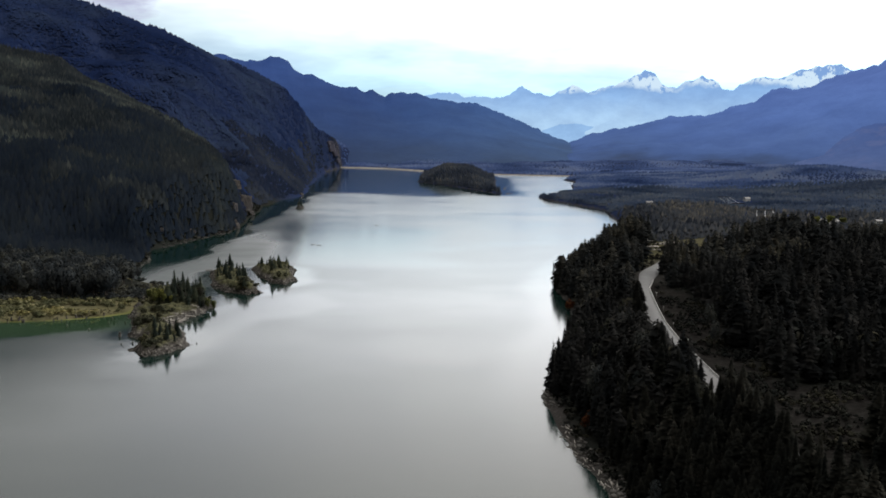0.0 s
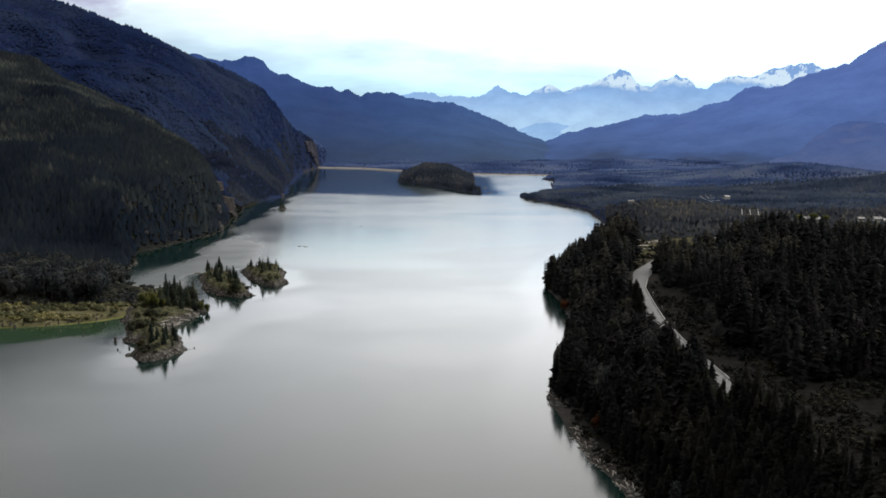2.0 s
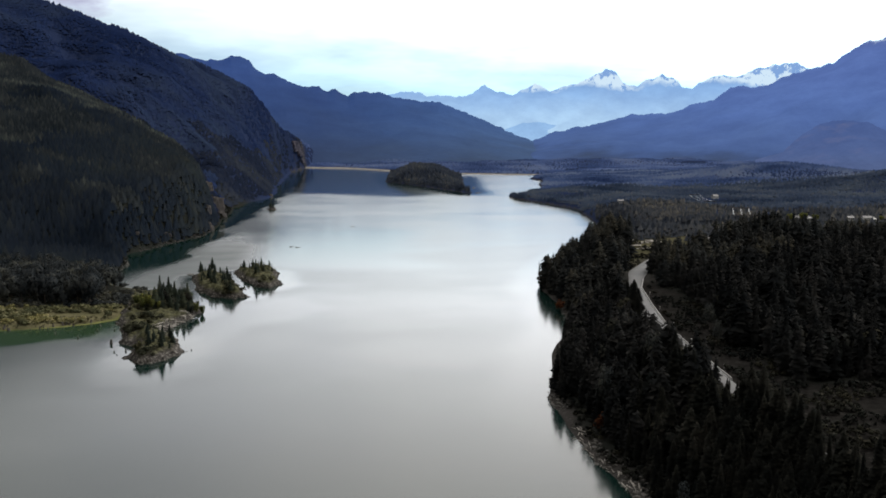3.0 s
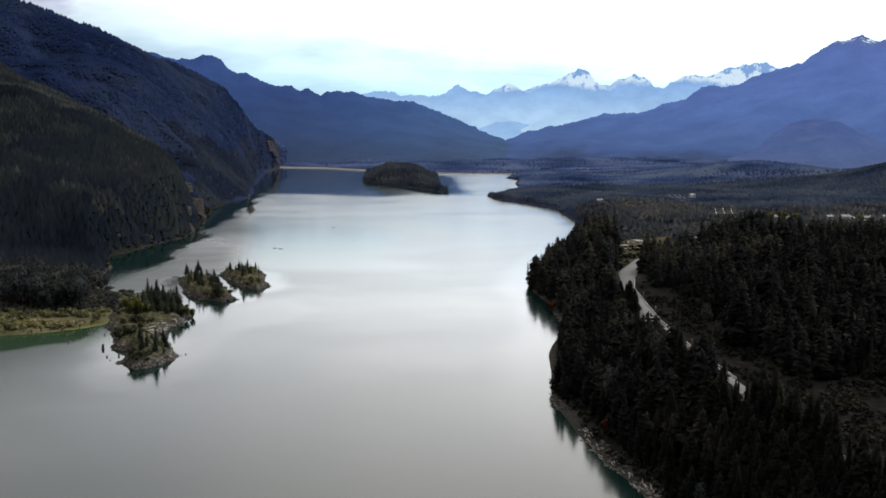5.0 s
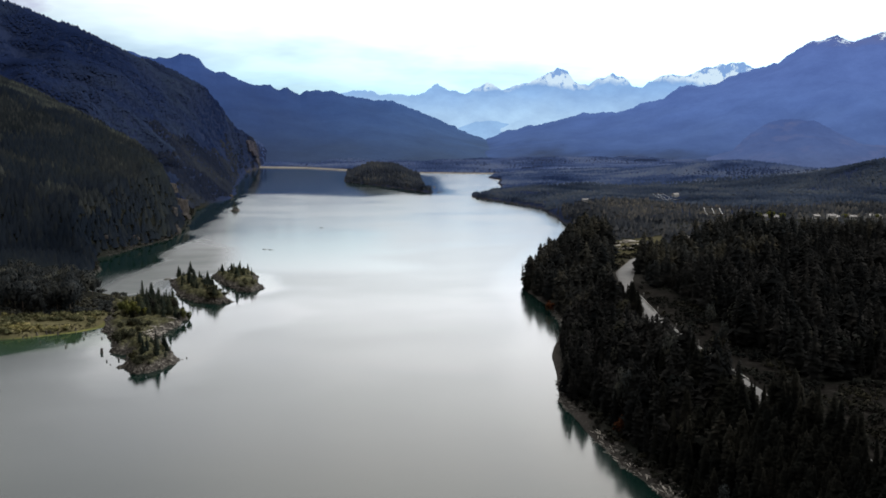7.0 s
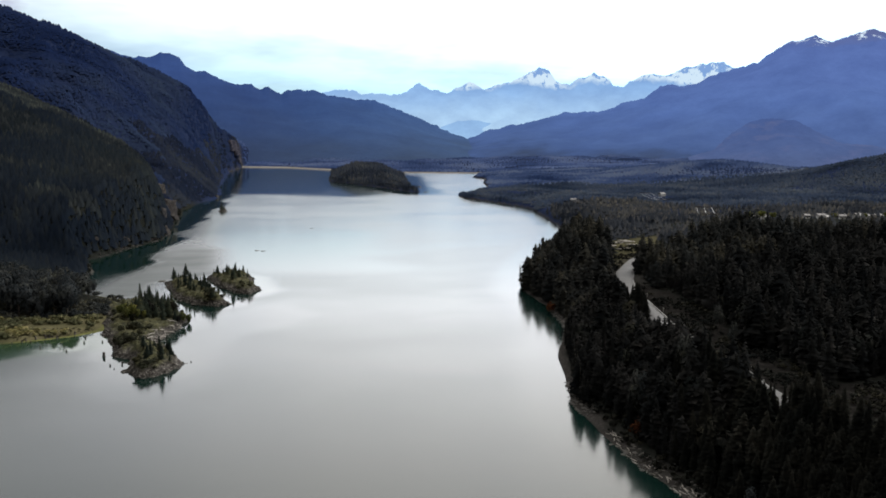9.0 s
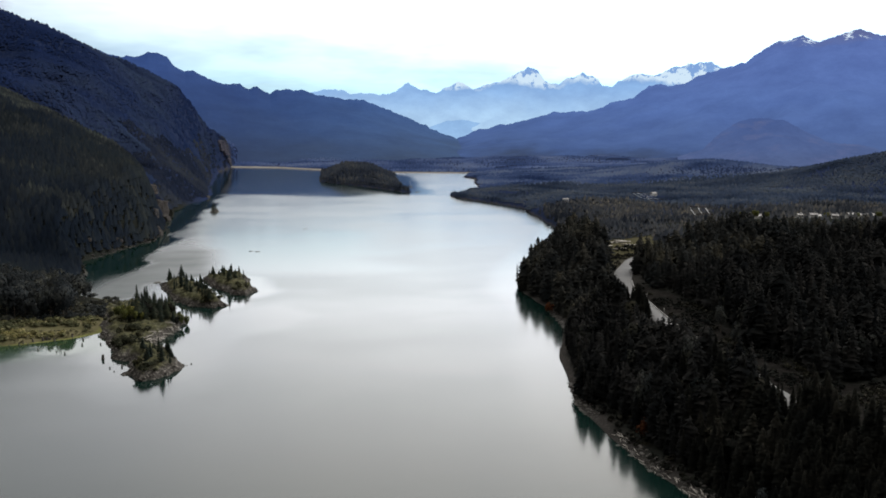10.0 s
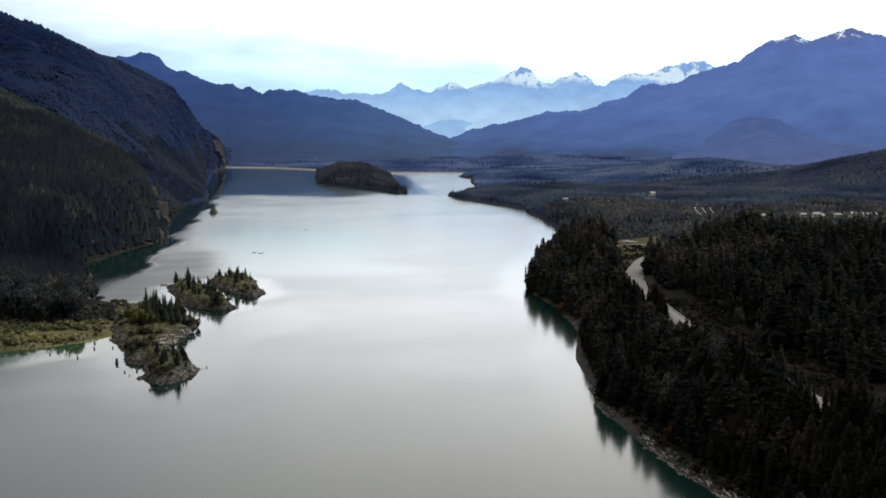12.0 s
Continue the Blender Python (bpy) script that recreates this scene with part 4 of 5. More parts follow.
spur = spread_over(-800, -200, 560, 1480, 3.9, 12, lambda x, y, z: (along(WEST, y) - x > 1.0) & (z > 0.9) & (y - 0.35 * np.maximum(-230 - x, 0) > 668) & (x > -120 - 0.5 * y) & (y < spur_line(x) + 44) & (fbm(x, y, 45, 3, 64) > -0.75))
upper = spur[:, 2] + 120 * fbm(spur[:, 0], spur[:, 1], 70, 5, 65, 0.62) > 88 + 0.16 * np.maximum(0, -260 - spur[:, 0])
strewn("forest", SLOPE_TREES, spur[~upper], r0.uniform(7, 11, (~upper).sum()), r0.uniform(1.2, 1.7, (~upper).sum()), 11, CONIFER_HILL, "dark conifer forest on the steep spur", "forest", 2.0)
strewn("forest", SLOPE_TREES, spur[upper], r0.uniform(6, 10, upper.sum()), r0.uniform(1.2, 1.7, upper.sum()), 14, CONIFER_YOUNG_LIT, "olive young mixed forest on the spur's upper slope, sunlit tone in its colour", "forest", 2.0)
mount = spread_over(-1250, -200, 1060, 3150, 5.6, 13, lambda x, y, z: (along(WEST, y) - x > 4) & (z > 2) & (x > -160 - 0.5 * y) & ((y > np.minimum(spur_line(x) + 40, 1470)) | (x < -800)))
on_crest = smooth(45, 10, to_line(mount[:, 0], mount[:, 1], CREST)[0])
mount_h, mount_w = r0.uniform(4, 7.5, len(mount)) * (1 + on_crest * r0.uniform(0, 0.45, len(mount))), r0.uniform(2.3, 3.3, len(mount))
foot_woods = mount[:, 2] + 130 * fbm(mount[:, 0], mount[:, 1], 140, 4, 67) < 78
strewn("forest", FARTHER_TREES, mount[~foot_woods], mount_h[~foot_woods], mount_w[~foot_woods], 12, CONIFER_FAR, "conifer forest on the mountain, haze blue in its colour", "forest", 4.5)
strewn("forest", FARTHER_TREES, mount[foot_woods], mount_h[foot_woods], mount_w[foot_woods], 18, CONIFER_FOOT, "dark forest at the mountain's foot, less haze blue in its colour", "forest", 4.5)

# ---- islets ----
NECK = ((-178, 517), (-165, 478), (-161, 459), (-152, 447), (-147, 437), (-150, 427), (-141, 414), (-128, 420), (-125, 437), (-134, 463), (-146, 484), (-138, 515), (-135, 539), (-143, 558), (-176, 610), (-190, 580))
ISLET_A = ((-166, 672), (-163, 646), (-149, 602), (-136, 585), (-122, 578), (-115, 586), (-122, 603), (-133, 642), (-150, 680))
ISLET_B = ((-141, 692), (-127, 650), (-113, 623), (-106, 619), (-99, 634), (-105, 664), (-108, 690), (-124, 706))


def islet(outline, top, name, label, seed):
    p = np.array(outline, float)
    x = np.arange(p[:, 0].min() - 6, p[:, 0].max() + 6, 0.9)
    y = np.arange(p[:, 1].min() - 6, p[:, 1].max() + 6, 0.9)
    X, Y = np.meshgrid(x, y)
    Z = islet_height(X, Y, outline, top, seed)
    return thing(name, mesh_from(name, np.stack([X, Y, Z], -1).reshape(-1, 3), grid_faces(len(x), len(y))), ISLET, label, "islet", kind="structure")


def islet_height(x, y, outline, top, seed):
    d = in_polygon(x, y, list(outline)) + 3.0 * fbm(x, y, 8, 4, seed, 0.6)
    step = np.abs(fbm(x, y, 5, 4, seed + 4, 0.6))
    return np.where(d > 0, np.minimum(d * 1.1, 1.2) + (top - 1.2) * smooth(0.5, 8, d) + 4.2 * step * smooth(0, 3, d), np.maximum(0.5 * d, -3)) - 0.15


islet(NECK, 3.6, "islet_1", "rocky wooded point joined to the marsh", 51)
islet(ISLET_A, 5.0, "islet_2", "small rocky islet with a grassy crown", 55)
islet(ISLET_B, 4.0, "islet_3", "small dark rocky islet under conifers", 59)


def islet_trees(outline, top, seed, gap, tall, keep, label, group):
    r = rng_of(seed)
    p = np.array(outline, float)
    X, Y = np.meshgrid(np.arange(p[:, 0].min(), p[:, 0].max(), gap), np.arange(p[:, 1].min(), p[:, 1].max(), gap))
    X, Y = X.ravel() + r.uniform(-0.45, 0.45, X.size) * gap, Y.ravel() + r.uniform(-0.45, 0.45, X.size) * gap
    ok = (in_polygon(X, Y, list(outline)) > 3) & keep(X, Y)
    X, Y = X[ok], Y[ok]
    Z = islet_height(X, Y, outline, top, seed_of[outline])
    for x, y, z in zip(X, Y, Z):
        j, h, w = r.randint(6), tall[0] + (tall[1] - tall[0]) * r.uniform(0, 1) ** 1.4, r.uniform(1.3, 2.3)
        tree = new("conifer_tree")
        tagged(tree, label, "tree", group)
        part("trunk", trunk_meshes[j % 2], BARK, tree)
        part("crown", islet_crowns[j], ISLET_NEEDLES, tree)
        tree.matrix_world = pose(x, y, z - 0.3, 0, 0, r.uniform(0, 360)) @ Matrix.Diagonal((h * w, h * w, h, 1))


seed_of = {NECK: 51, ISLET_A: 55, ISLET_B: 59}
islet_crowns = [mesh_from("crown", *conifer(s, 120, sp, True, full=0.85)) for s, sp in ((71, 0.15), (72, 0.12), (73, 0.18), (74, 0.14), (75, 0.16), (76, 0.11))]
islet_trees(NECK, 3.6, 1, 5.0, (4.5, 13), lambda x, y: (y > 522) & (x > -168), "young green conifer on the rocky point", "conifers on the rocky point")
islet_trees(NECK, 3.6, 2, 5.4, (3, 9), lambda x, y: (y > 428) & (y < 462) & (x > -147), "stunted conifer on the bare rocks", "conifers on the rocky point")
islet_trees(ISLET_A, 5.0, 3, 5.0, (3, 10), lambda x, y: (x < -126) & (fbm(x, y, 14, 2, 91) > -0.12), "slender conifer on a rocky islet", "conifers on the larger islet")
islet_trees(ISLET_B, 4.0, 4, 5.2, (3, 9), lambda x, y: (y > 632) & (fbm(x, y, 14, 2, 92) > -0.12), "slender conifer on a small islet", "conifers on the smaller islet")

# ---- water ----
LEE_PATCH = [(-60, 545), (-75, 519), (-97, 500), (-108, 470), (-108, 440), (-106, 400), (-120, 372), (-150, 378), (-168, 410), (-172, 470), (-150, 500), (-132, 530), (-118, 570), (-80, 590)]
wx, wy = axis(-4950, -330, 130, 4950, 7.0, 1.06), axis(-4950, 360, 780, 4950, 7.0, 1.06)
WX, WY = np.meshgrid(wx, wy)
still = 0.42 * smooth(-6, 10, in_polygon(WX, WY, LEE_PATCH) + 8 * fbm(WX, WY, 30, 3, 111))
still = np.maximum(still, smooth(10, 0, WX + 205 + 22 * fbm(WX, WY, 60, 3, 112)) * smooth(690, 770, WY))
still = np.maximum(still, smooth(11, 2, 0.375 * WX + 544 - WY + 14 * fbm(WX, WY, 14, 2, 114)) * (WX < -178) * (WY < 560))
for outline in (NECK, ISLET_A, ISLET_B):
    still = np.maximum(still, 0.85 * smooth(-20, -5, in_polygon(WX, WY, list(outline))))
still = np.maximum(still, 0.78 * smooth(1540, 1740, WY + 150 * fbm(WX, WY, 160, 4, 113)) * smooth(190, 20, WX))
still = np.maximum(still, smooth(-60, -15, in_polygon(WX, WY, list(ISLE))))
still = np.maximum(still, 0.5 * smooth(26, 4, along(EAST, WY) - 6 - WX) * (WY < 1500))
still = np.maximum(still, 0.56 * smooth(-150, -115, WX + 0.10 * (WY - 700)) * smooth(40, -40, WX + 60 * fbm(WX, WY, 120, 3, 117)) * smooth(680, 740, WY) * smooth(1200, 950, WY + 120 * fbm(WX, WY, 90, 3, 116)))
breeze = smooth(-222, -195, WX) * smooth(-100, -145, WX + 0.12 * (WY - 700)) * smooth(590, 625, WY) * smooth(980, 800, WY + 60 * fbm(WX, WY, 50, 3, 115))
still = still - 1.9 * breeze * np.clip(1 - still, 0, 1)
green = smooth(16, 4, 0.375 * WX + 544 - WY) * (WX < -150) * smooth(525, 505, WY)
water_mesh = mesh_from("water", np.stack([WX, WY, WX * 0], -1).reshape(-1, 3), grid_faces(len(wx), len(wy)))
layer = water_mesh.color_attributes.new("shelter", "FLOAT_COLOR", "POINT")
layer.data.foreach_set("color", np.stack([1 - still, green, 0 * still, 0 * still + 1], -1).astype(np.float32).ravel())
thing("water", water_mesh, WATER, "calm milky green glacial lake water reflecting bright sky", "lake", kind="structure")

# ---- road ----


def ribbon(name, line, half, lift, step=4.0):
    """A strip along a line, lying on the graded ground."""
    p = np.array(line, float)
    s = np.r_[0, np.cumsum(np.hypot(*np.diff(p, axis=0).T))]
    t = np.arange(0, s[-1], step)
    x, y = np.interp(t, s, p[:, 0]), np.interp(t, s, p[:, 1])
    for _ in range(6):
        x[1:-1], y[1:-1] = (x[:-2] + 2 * x[1:-1] + x[2:]) / 4, (y[:-2] + 2 * y[1:-1] + y[2:]) / 4
    dx, dy = np.gradient(x), np.gradient(y)
    n = np.hypot(dx, dy)
    nx, ny = -dy / n, dx / n
    z = 22 + 2.5 * smooth(560, 660, y) + lift
    half = half + 2.2 * smooth(500, 545, y) * smooth(640, 595, y)
    rows = [np.stack([x + nx * o, y + ny * o, z + dz], -1) for o, dz in ((half + 0.6, -0.5), (half, 0), (0, 0.06), (-half, 0), (-half - 0.6, -0.5))]
    v = np.stack(rows, 1).reshape(-1, 3)
    return mesh_from(name, v, grid_faces(5, len(t))[:, ::-1])


thing("road", ribbon("road", ROAD, 3.3, 0.35), ASPHALT, "pale worn two-lane lakeside road", "road", kind="structure")

# ---- marsh and its shrubs ----
SHRUBS = [leafy(s, 90, 0.75, 0.15) for s in (31, 32, 33)]
THIN_SHRUBS = [leafy(s, 44, 0.75, 0.2) for s in (37, 38, 39)]
BROAD = [leafy(s, 380, 0.9, 0.066) for s in (34, 35, 36)]


def on_marsh(x, y, z):
    return (along(WEST, y) - x > 3) & (z < 2.0) & (y > 487) & (y < 660)


rows = spread_over(-340, -176, 492, 640, 3.7, 21, lambda x, y, z: on_marsh(x, y, z) & (along(WEST, y) - x > 6) & (y > 499 + 6 * fbm(x, y, 20, 2, 71)) & (fbm(x, y * 2.2, 26, 3, 72) > -0.16 - 0.012 * np.clip(y - 518, 0, 40)), 0.35)
grey = rows[:, 1] + 14 * fbm(rows[:, 0], rows[:, 1], 30, 2, 76) > 546
front = rows[~grey]
front = front[np.argsort(front[:, 1])]
shrub_meshes = [mesh_from("marsh_shrub", *t) for t in SHRUBS]
for m_ in shrub_meshes:
    m_.materials.append(LEAVES_MARSH)
for i, (x, y, z) in enumerate(front[:240]):
    ob = new("marsh_shrub", shrub_meshes[i % 3])
    tagged(ob, "rounded yellow-green willow shrub on the marsh", "shrub", "willow shrubs on the marsh")
    h, w = r0.uniform(1.6, 3.6), r0.uniform(1.5, 2.3)
    ob.matrix_world = pose(x, y, z, 0, 0, r0.uniform(0, 360)) @ Matrix.Diagonal((h * w, h * w, h, 1))
if len(front) > 240:
    front = front[240:]
    strewn("marsh_shrubs", SHRUBS, front, r0.uniform(1.6, 3.6, len(front)), r0.uniform(1.5, 2.3, len(front)), 22, LEAVES_MARSH, "yellow-green willow shrubs on the marsh", "shrubs")
strewn("marsh_shrubs", SHRUBS, rows[grey], r0.uniform(1.8, 3.8, grey.sum()), r0.uniform(1.4, 2.1, grey.sum()), 30, LEAVES_GREY, "brown-grey willow shrubs at the back of the marsh", "shrubs")
tufts = spread_over(-330, -178, 484, 524, 2.5, 28, lambda x, y, z: on_marsh(x, y, z) & (along(WEST, y) - x > 4) & (z > 0.3) & (fbm(x, y, 9, 3, 77) > -0.15), 0.1)
strewn("sedge_tufts", THIN_SHRUBS, tufts, r0.uniform(0.4, 0.9, len(tufts)), r0.uniform(1.6, 2.6, len(tufts)), 31, LEAVES_SAGE, "low sedge tufts on the wet marsh edge", "grass")
back = spread_over(-380, -205, 548, 690, 6.2, 23, lambda x, y, z: (along(WEST, y) - x > 4) & (z < 14) & (z > 0.3) & (y > 556 - 0.25 * (x + 230)) & (fbm(x, y, 22, 2, 73) > -0.3), 0.3)
back = back[np.argsort(back[:, 1])]
back_h = r0.uniform(13, 22, len(back)) * (1 - 0.5 * smooth(585, 670, back[:, 1]))
back_w = r0.uniform(0.5, 0.8, len(back))
back_crowns = [mesh_from("crown", *t) for t in BROAD]
back_stems = [mesh_from("trunk", *stem(s, 0.8, 0.022, 6, 6)) for s in (48, 49)]
for i, (x, y, z) in enumerate(back[:280]):
    tree = new("broadleaf_tree")
    tagged(tree, "grey-green broadleaf tree behind the marsh", "tree", "broadleaf trees behind the marsh")
    part("trunk", back_stems[i % 2], BARK, tree)
    part("crown", back_crowns[i % 3], LEAVES_BACK, tree)
    h, w = back_h[i], back_w[i]
    tree.matrix_world = pose(x, y, z, 0, 0, r0.uniform(0, 360)) @ Matrix.Diagonal((h * w, h * w, h, 1))
if len(back) > 280:
    strewn("lakeside_broadleaves", BROAD, back[280:], back_h[280:], back_w[280:], 24, LEAVES_BACK, "grey-green broadleaf trees at the foot of the spur", "trees")

west_bank = spread_over(-300, -200, 640, 1300, 3.6, 29, lambda x, y, z: (z > 0.5) & (z < 9) & (along(WEST, y) - x > -8) & (along(WEST, y) - x < 16) & (fbm(x, y, 25, 3, 78) > -0.3), 0.3)
strewn("bank_shrubs", THIN_SHRUBS, west_bank, r0.uniform(1.4, 4.0, len(west_bank)), r0.uniform(1.0, 1.8, len(west_bank)), 33, LEAVES_BENCH, "dark scrub on the shore below the spur", "shrubs")

# broadleaf trees among the conifers of the bench
broad_meshes = [mesh_from("crown", *leafy(s, 260, 0.95, 0.085)) for s in (41, 42, 43)]
broad_stems = [mesh_from("trunk", *stem(s, 0.8, 0.022, 6, 6)) for s in (44, 45)]
tall_mesh = mesh_from("crown", *leafy(50, 620, 0.95, 0.042))
rust_mesh, yellow_mesh = mesh_from("crown", *leafy(46, 220, 0.9, 0.085)), mesh_from("crown", *leafy(47, 240, 0.95, 0.085))


def broadleaf(x, y, h, mat, me, label, group, wide=0.9, z=None):
    tree = new("broadleaf_tree")
    tagged(tree, label, "tree", group)
    part("trunk", broad_stems[int(x * 7) % 2], BARK, tree)
    part("crown", me, mat, tree)
    g = float(land(x, y)) if z is None else z
    tree.matrix_world = pose(x, y, g - 0.3, 0, 0, (x * 37 + y * 11) % 360) @ Matrix.Diagonal((h * wide, h * wide, h, 1))


for i, (x, y) in enumerate(zip(r0.uniform(46, 170, 120), r0.uniform(190, 460, 120))):
    if not open_ground(np.array(x), np.array(y)) and x - along(EAST, y) > 10:
        broadleaf(x, y, float(limit_heights(x, y, float(land(x, y)), r0.uniform(9, 17))), LEAVES_BENCH, broad_meshes[i % 3], "grey-green broadleaf tree among dark conifers", "broadleaf trees on the bench")
for x, y, h in ((44, 301, 9), (49, 304, 7), (78, 528, 9), (88, 505, 8)):
    broadleaf(x, y, h, LEAVES_RUST, rust_mesh, "small rust-red autumn tree on the bank", "autumn trees")
for x, y, h in ((48, 312, 21), (47, 228, 13), (56, 340, 17), (66, 262, 18), (104, 352, 12), (112, 380, 13)):
    broadleaf(x, y, h, LEAVES_GREY, tall_mesh, "pale grey-green broadleaf tree standing out of the dark forest", "pale broadleaf trees", 0.5)
for x, y, h in ((65, 308, 22), (84, 262, 8)):
    broadleaf(x, y, h, LEAVES_OLIVE, tall_mesh, "dull yellowing tree beside the road", "autumn trees", 0.42)
for x, y, h in ((-152, 530, 9), (-147, 541, 8), (-142, 533, 9.5), (-158, 545, 10), (-163, 556, 9), (-139, 524, 7)):
    broadleaf(x, y, h, LEAVES_GREY, broad_meshes[int(h) % 3], "dull green broadleaf tree on the rocky point", "broadleaf trees on the point", 0.7, float(islet_height(np.array(x), np.array(y), NECK, 3.6, 51)))
for x, y, h in ((-166, 521, 10), (-163, 524, 11.5), (-170, 526, 9), (-137, 528, 9.5), (-160, 520, 8), (-168, 530, 10), (-172, 533, 9), (-134, 531, 8.5), (-157, 523, 7)):
    broadleaf(x, y, h, LEAVES_YELLOW, yellow_mesh, "yellow-green young tree on the rocky point", "autumn trees", 0.5, float(islet_height(np.array(x), np.array(y), NECK, 3.6, 51)))

brush = spread_over(80, 180, 190, 700, 2.4, 25, lambda x, y, z: (np.minimum(*clearing(x, y)) < 1) & (to_line(x, y, ROAD)[0] > 6.5) & (fbm(x, y, 12, 3, 74) > -0.06), 0.15)
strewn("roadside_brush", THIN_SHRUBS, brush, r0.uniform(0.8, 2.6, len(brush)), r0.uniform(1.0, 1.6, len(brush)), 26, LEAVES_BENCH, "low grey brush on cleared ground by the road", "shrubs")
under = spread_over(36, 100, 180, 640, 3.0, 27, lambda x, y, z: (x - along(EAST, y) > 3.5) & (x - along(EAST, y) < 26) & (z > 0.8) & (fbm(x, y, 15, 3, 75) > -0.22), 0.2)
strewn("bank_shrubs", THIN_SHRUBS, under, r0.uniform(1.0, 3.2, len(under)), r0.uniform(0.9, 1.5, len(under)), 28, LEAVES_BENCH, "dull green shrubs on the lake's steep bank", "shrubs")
for i, (cx, cy, n, rad) in enumerate(((-158, 470, 26, 9), (-160, 500, 20, 7), (-140, 424, 14, 5), (-160, 540, 50, 18), (-130, 588, 12, 6), (-128, 600, 14, 8), (-112, 632, 10, 6))):
    pts = np.stack([r0.normal(cx, rad * 0.5, n), r0.normal(cy, rad * 0.6, n)], -1)
    if n:
        out_, tp = ((NECK, 3.6), (ISLET_A, 5.0), (ISLET_B, 4.0))[0 if i < 4 else (1 if i < 6 else 2)]
        zz = islet_height(pts[:, 0], pts[:, 1], out_, tp, seed_of[out_])
        ok = zz > 1.0
        if ok.any():
            strewn("islet_shrubs", SHRUBS, np.c_[pts[ok], zz[ok] - 0.2], r0.uniform(1.6, 4.4, ok.sum()), r0.uniform(1.1, 1.8, ok.sum()), 29 + i, LEAVES_SAGE, "sage-green shrubs on the rocky islet", "shrubs")

# ---- rocks, logs, stumps ----


def boulder(seed, sub=1):
    r = rng_of(seed)
    bm = bmesh.new()
    bmesh.ops.create_icosphere(bm, subdivisions=sub, radius=0.5)
    for v in bm.verts:
        v.co *= r.uniform(0.7, 1.15)
        v.co.z *= 0.7
    bmesh.ops.triangulate(bm, faces=bm.faces)
    bm.verts.ensure_lookup_table()
    out_ = np.array([v.co[:] for v in bm.verts]), np.array([[v.index for v in f.verts] for f in bm.faces])
    bm.free()
    return out_


BOULDERS = [boulder(s) for s in (1, 2, 3, 4)]
shore = spread_over(30, 100, 190, 640, 1.5, 31, lambda x, y, z: (z > -0.3) & (z < 1.6) & (x > 30) & (fbm(x, y, 18, 3, 81) > np.where((y > 255) & (y < 305), -0.3, 0.08)), -0.05)
size_ = r0.uniform(0.4, 1.5, len(shore)) ** 1.4
large = size_ >= np.sort(size_)[-min(160, len(size_))]
rock_meshes = [mesh_from("boulder", *t) for t in BOULDERS]
for m_ in rock_meshes:
    m_.materials.append(ROCK)
for i, k in enumerate(np.flatnonzero(large)):
    ob = new("boulder", rock_meshes[i % 4])
    tagged(ob, "grey angular boulder on the lake's shore", "rock", "boulders below the bluff")
    w = size_[k] * r0.uniform(1.0, 1.8)
    ob.matrix_world = pose(*shore[k], 0, 0, r0.uniform(0, 360)) @ Matrix.Diagonal((w, w, size_[k], 1))
strewn("shore_boulders", BOULDERS, shore[~large], size_[~large], r0.uniform(1.0, 1.8, (~large).sum()), 32, ROCK, "grey stones along the waterline", "rocks")
edge_y = r0.uniform(640, 960, 210)
edge_y = edge_y[(edge_y < 745) | ((edge_y > 815) & (fbm(edge_y, edge_y * 0, 40, 2, 83) > -0.05))]
edge_x = along(WEST, edge_y) - r0.uniform(-3.5, 3.0, len(edge_y))
edge_z = land(edge_x, edge_y)
edge = np.stack([edge_x, edge_y, np.maximum(edge_z, -0.4)], -1)[(edge_z > -1.2) & (edge_z < 3)]
strewn("shore_boulders", BOULDERS, edge, r0.uniform(0.7, 2.4, len(edge)), r0.uniform(1.0, 2.0, len(edge)), 38, ROCK, "pale boulders heaped along the inlet's shore", "rocks")
wshore = spread_over(-290, -195, 640, 1250, 3.0, 33, lambda x, y, z: (z > -0.6) & (z < 3.0) & (fbm(x, y, 60, 3, 82) > 0.2), -0.05)
strewn("shore_boulders", BOULDERS, wshore, r0.uniform(0.8, 2.8, len(wshore)), r0.uniform(1.0, 1.8, len(wshore)), 34, CLIFF, "grey boulders and ledges below the wooded spur", "rocks")


def log_mesh(seed):
    """A weathered log one metre long: tapered, slightly bent, with a branch stub."""
    r = rng_of(seed)
    v, f = [], []
    for i, k in enumerate((0, 0.3, 0.65, 1.0)):
        q, bx, bz = 0.045 * (1 - 0.45 * k), r.uniform(-0.02, 0.02), r.uniform(-0.01, 0.01)
        for s_ in range(7):
            a = 6.283 * s_ / 7
            v.append((k - 0.5, bx + q * math.cos(a), bz + q * math.sin(a) + 0.04))
    for i in range(3):
        for s_ in range(7):
            a0, a1 = i * 7 + s_, i * 7 + (s_ + 1) % 7
            f += [(a0, a1, a1 + 7), (a0, a1 + 7, a0 + 7)]
    for b, flip in ((0, 1), (21, 0)):
        f += [(b, b + k, b + k + 1)[:: -1 if flip else 1] for k in range(1, 6)]
    b = len(v)
    v += [(0.05, 0.02, 0.06), (0.09, 0.02, 0.06), (0.07, 0.04, 0.05), (0.10, 0.08, 0.14)]
    f += [(b, b + 1, b + 3), (b + 1, b + 2, b + 3), (b + 2, b, b + 3)]
    return mesh_from("log", np.array(v), np.array(f))


logs = [log_mesh(s) for s in (1, 2, 3)]
for m_ in logs:
    m_.materials.append(DRIFT)


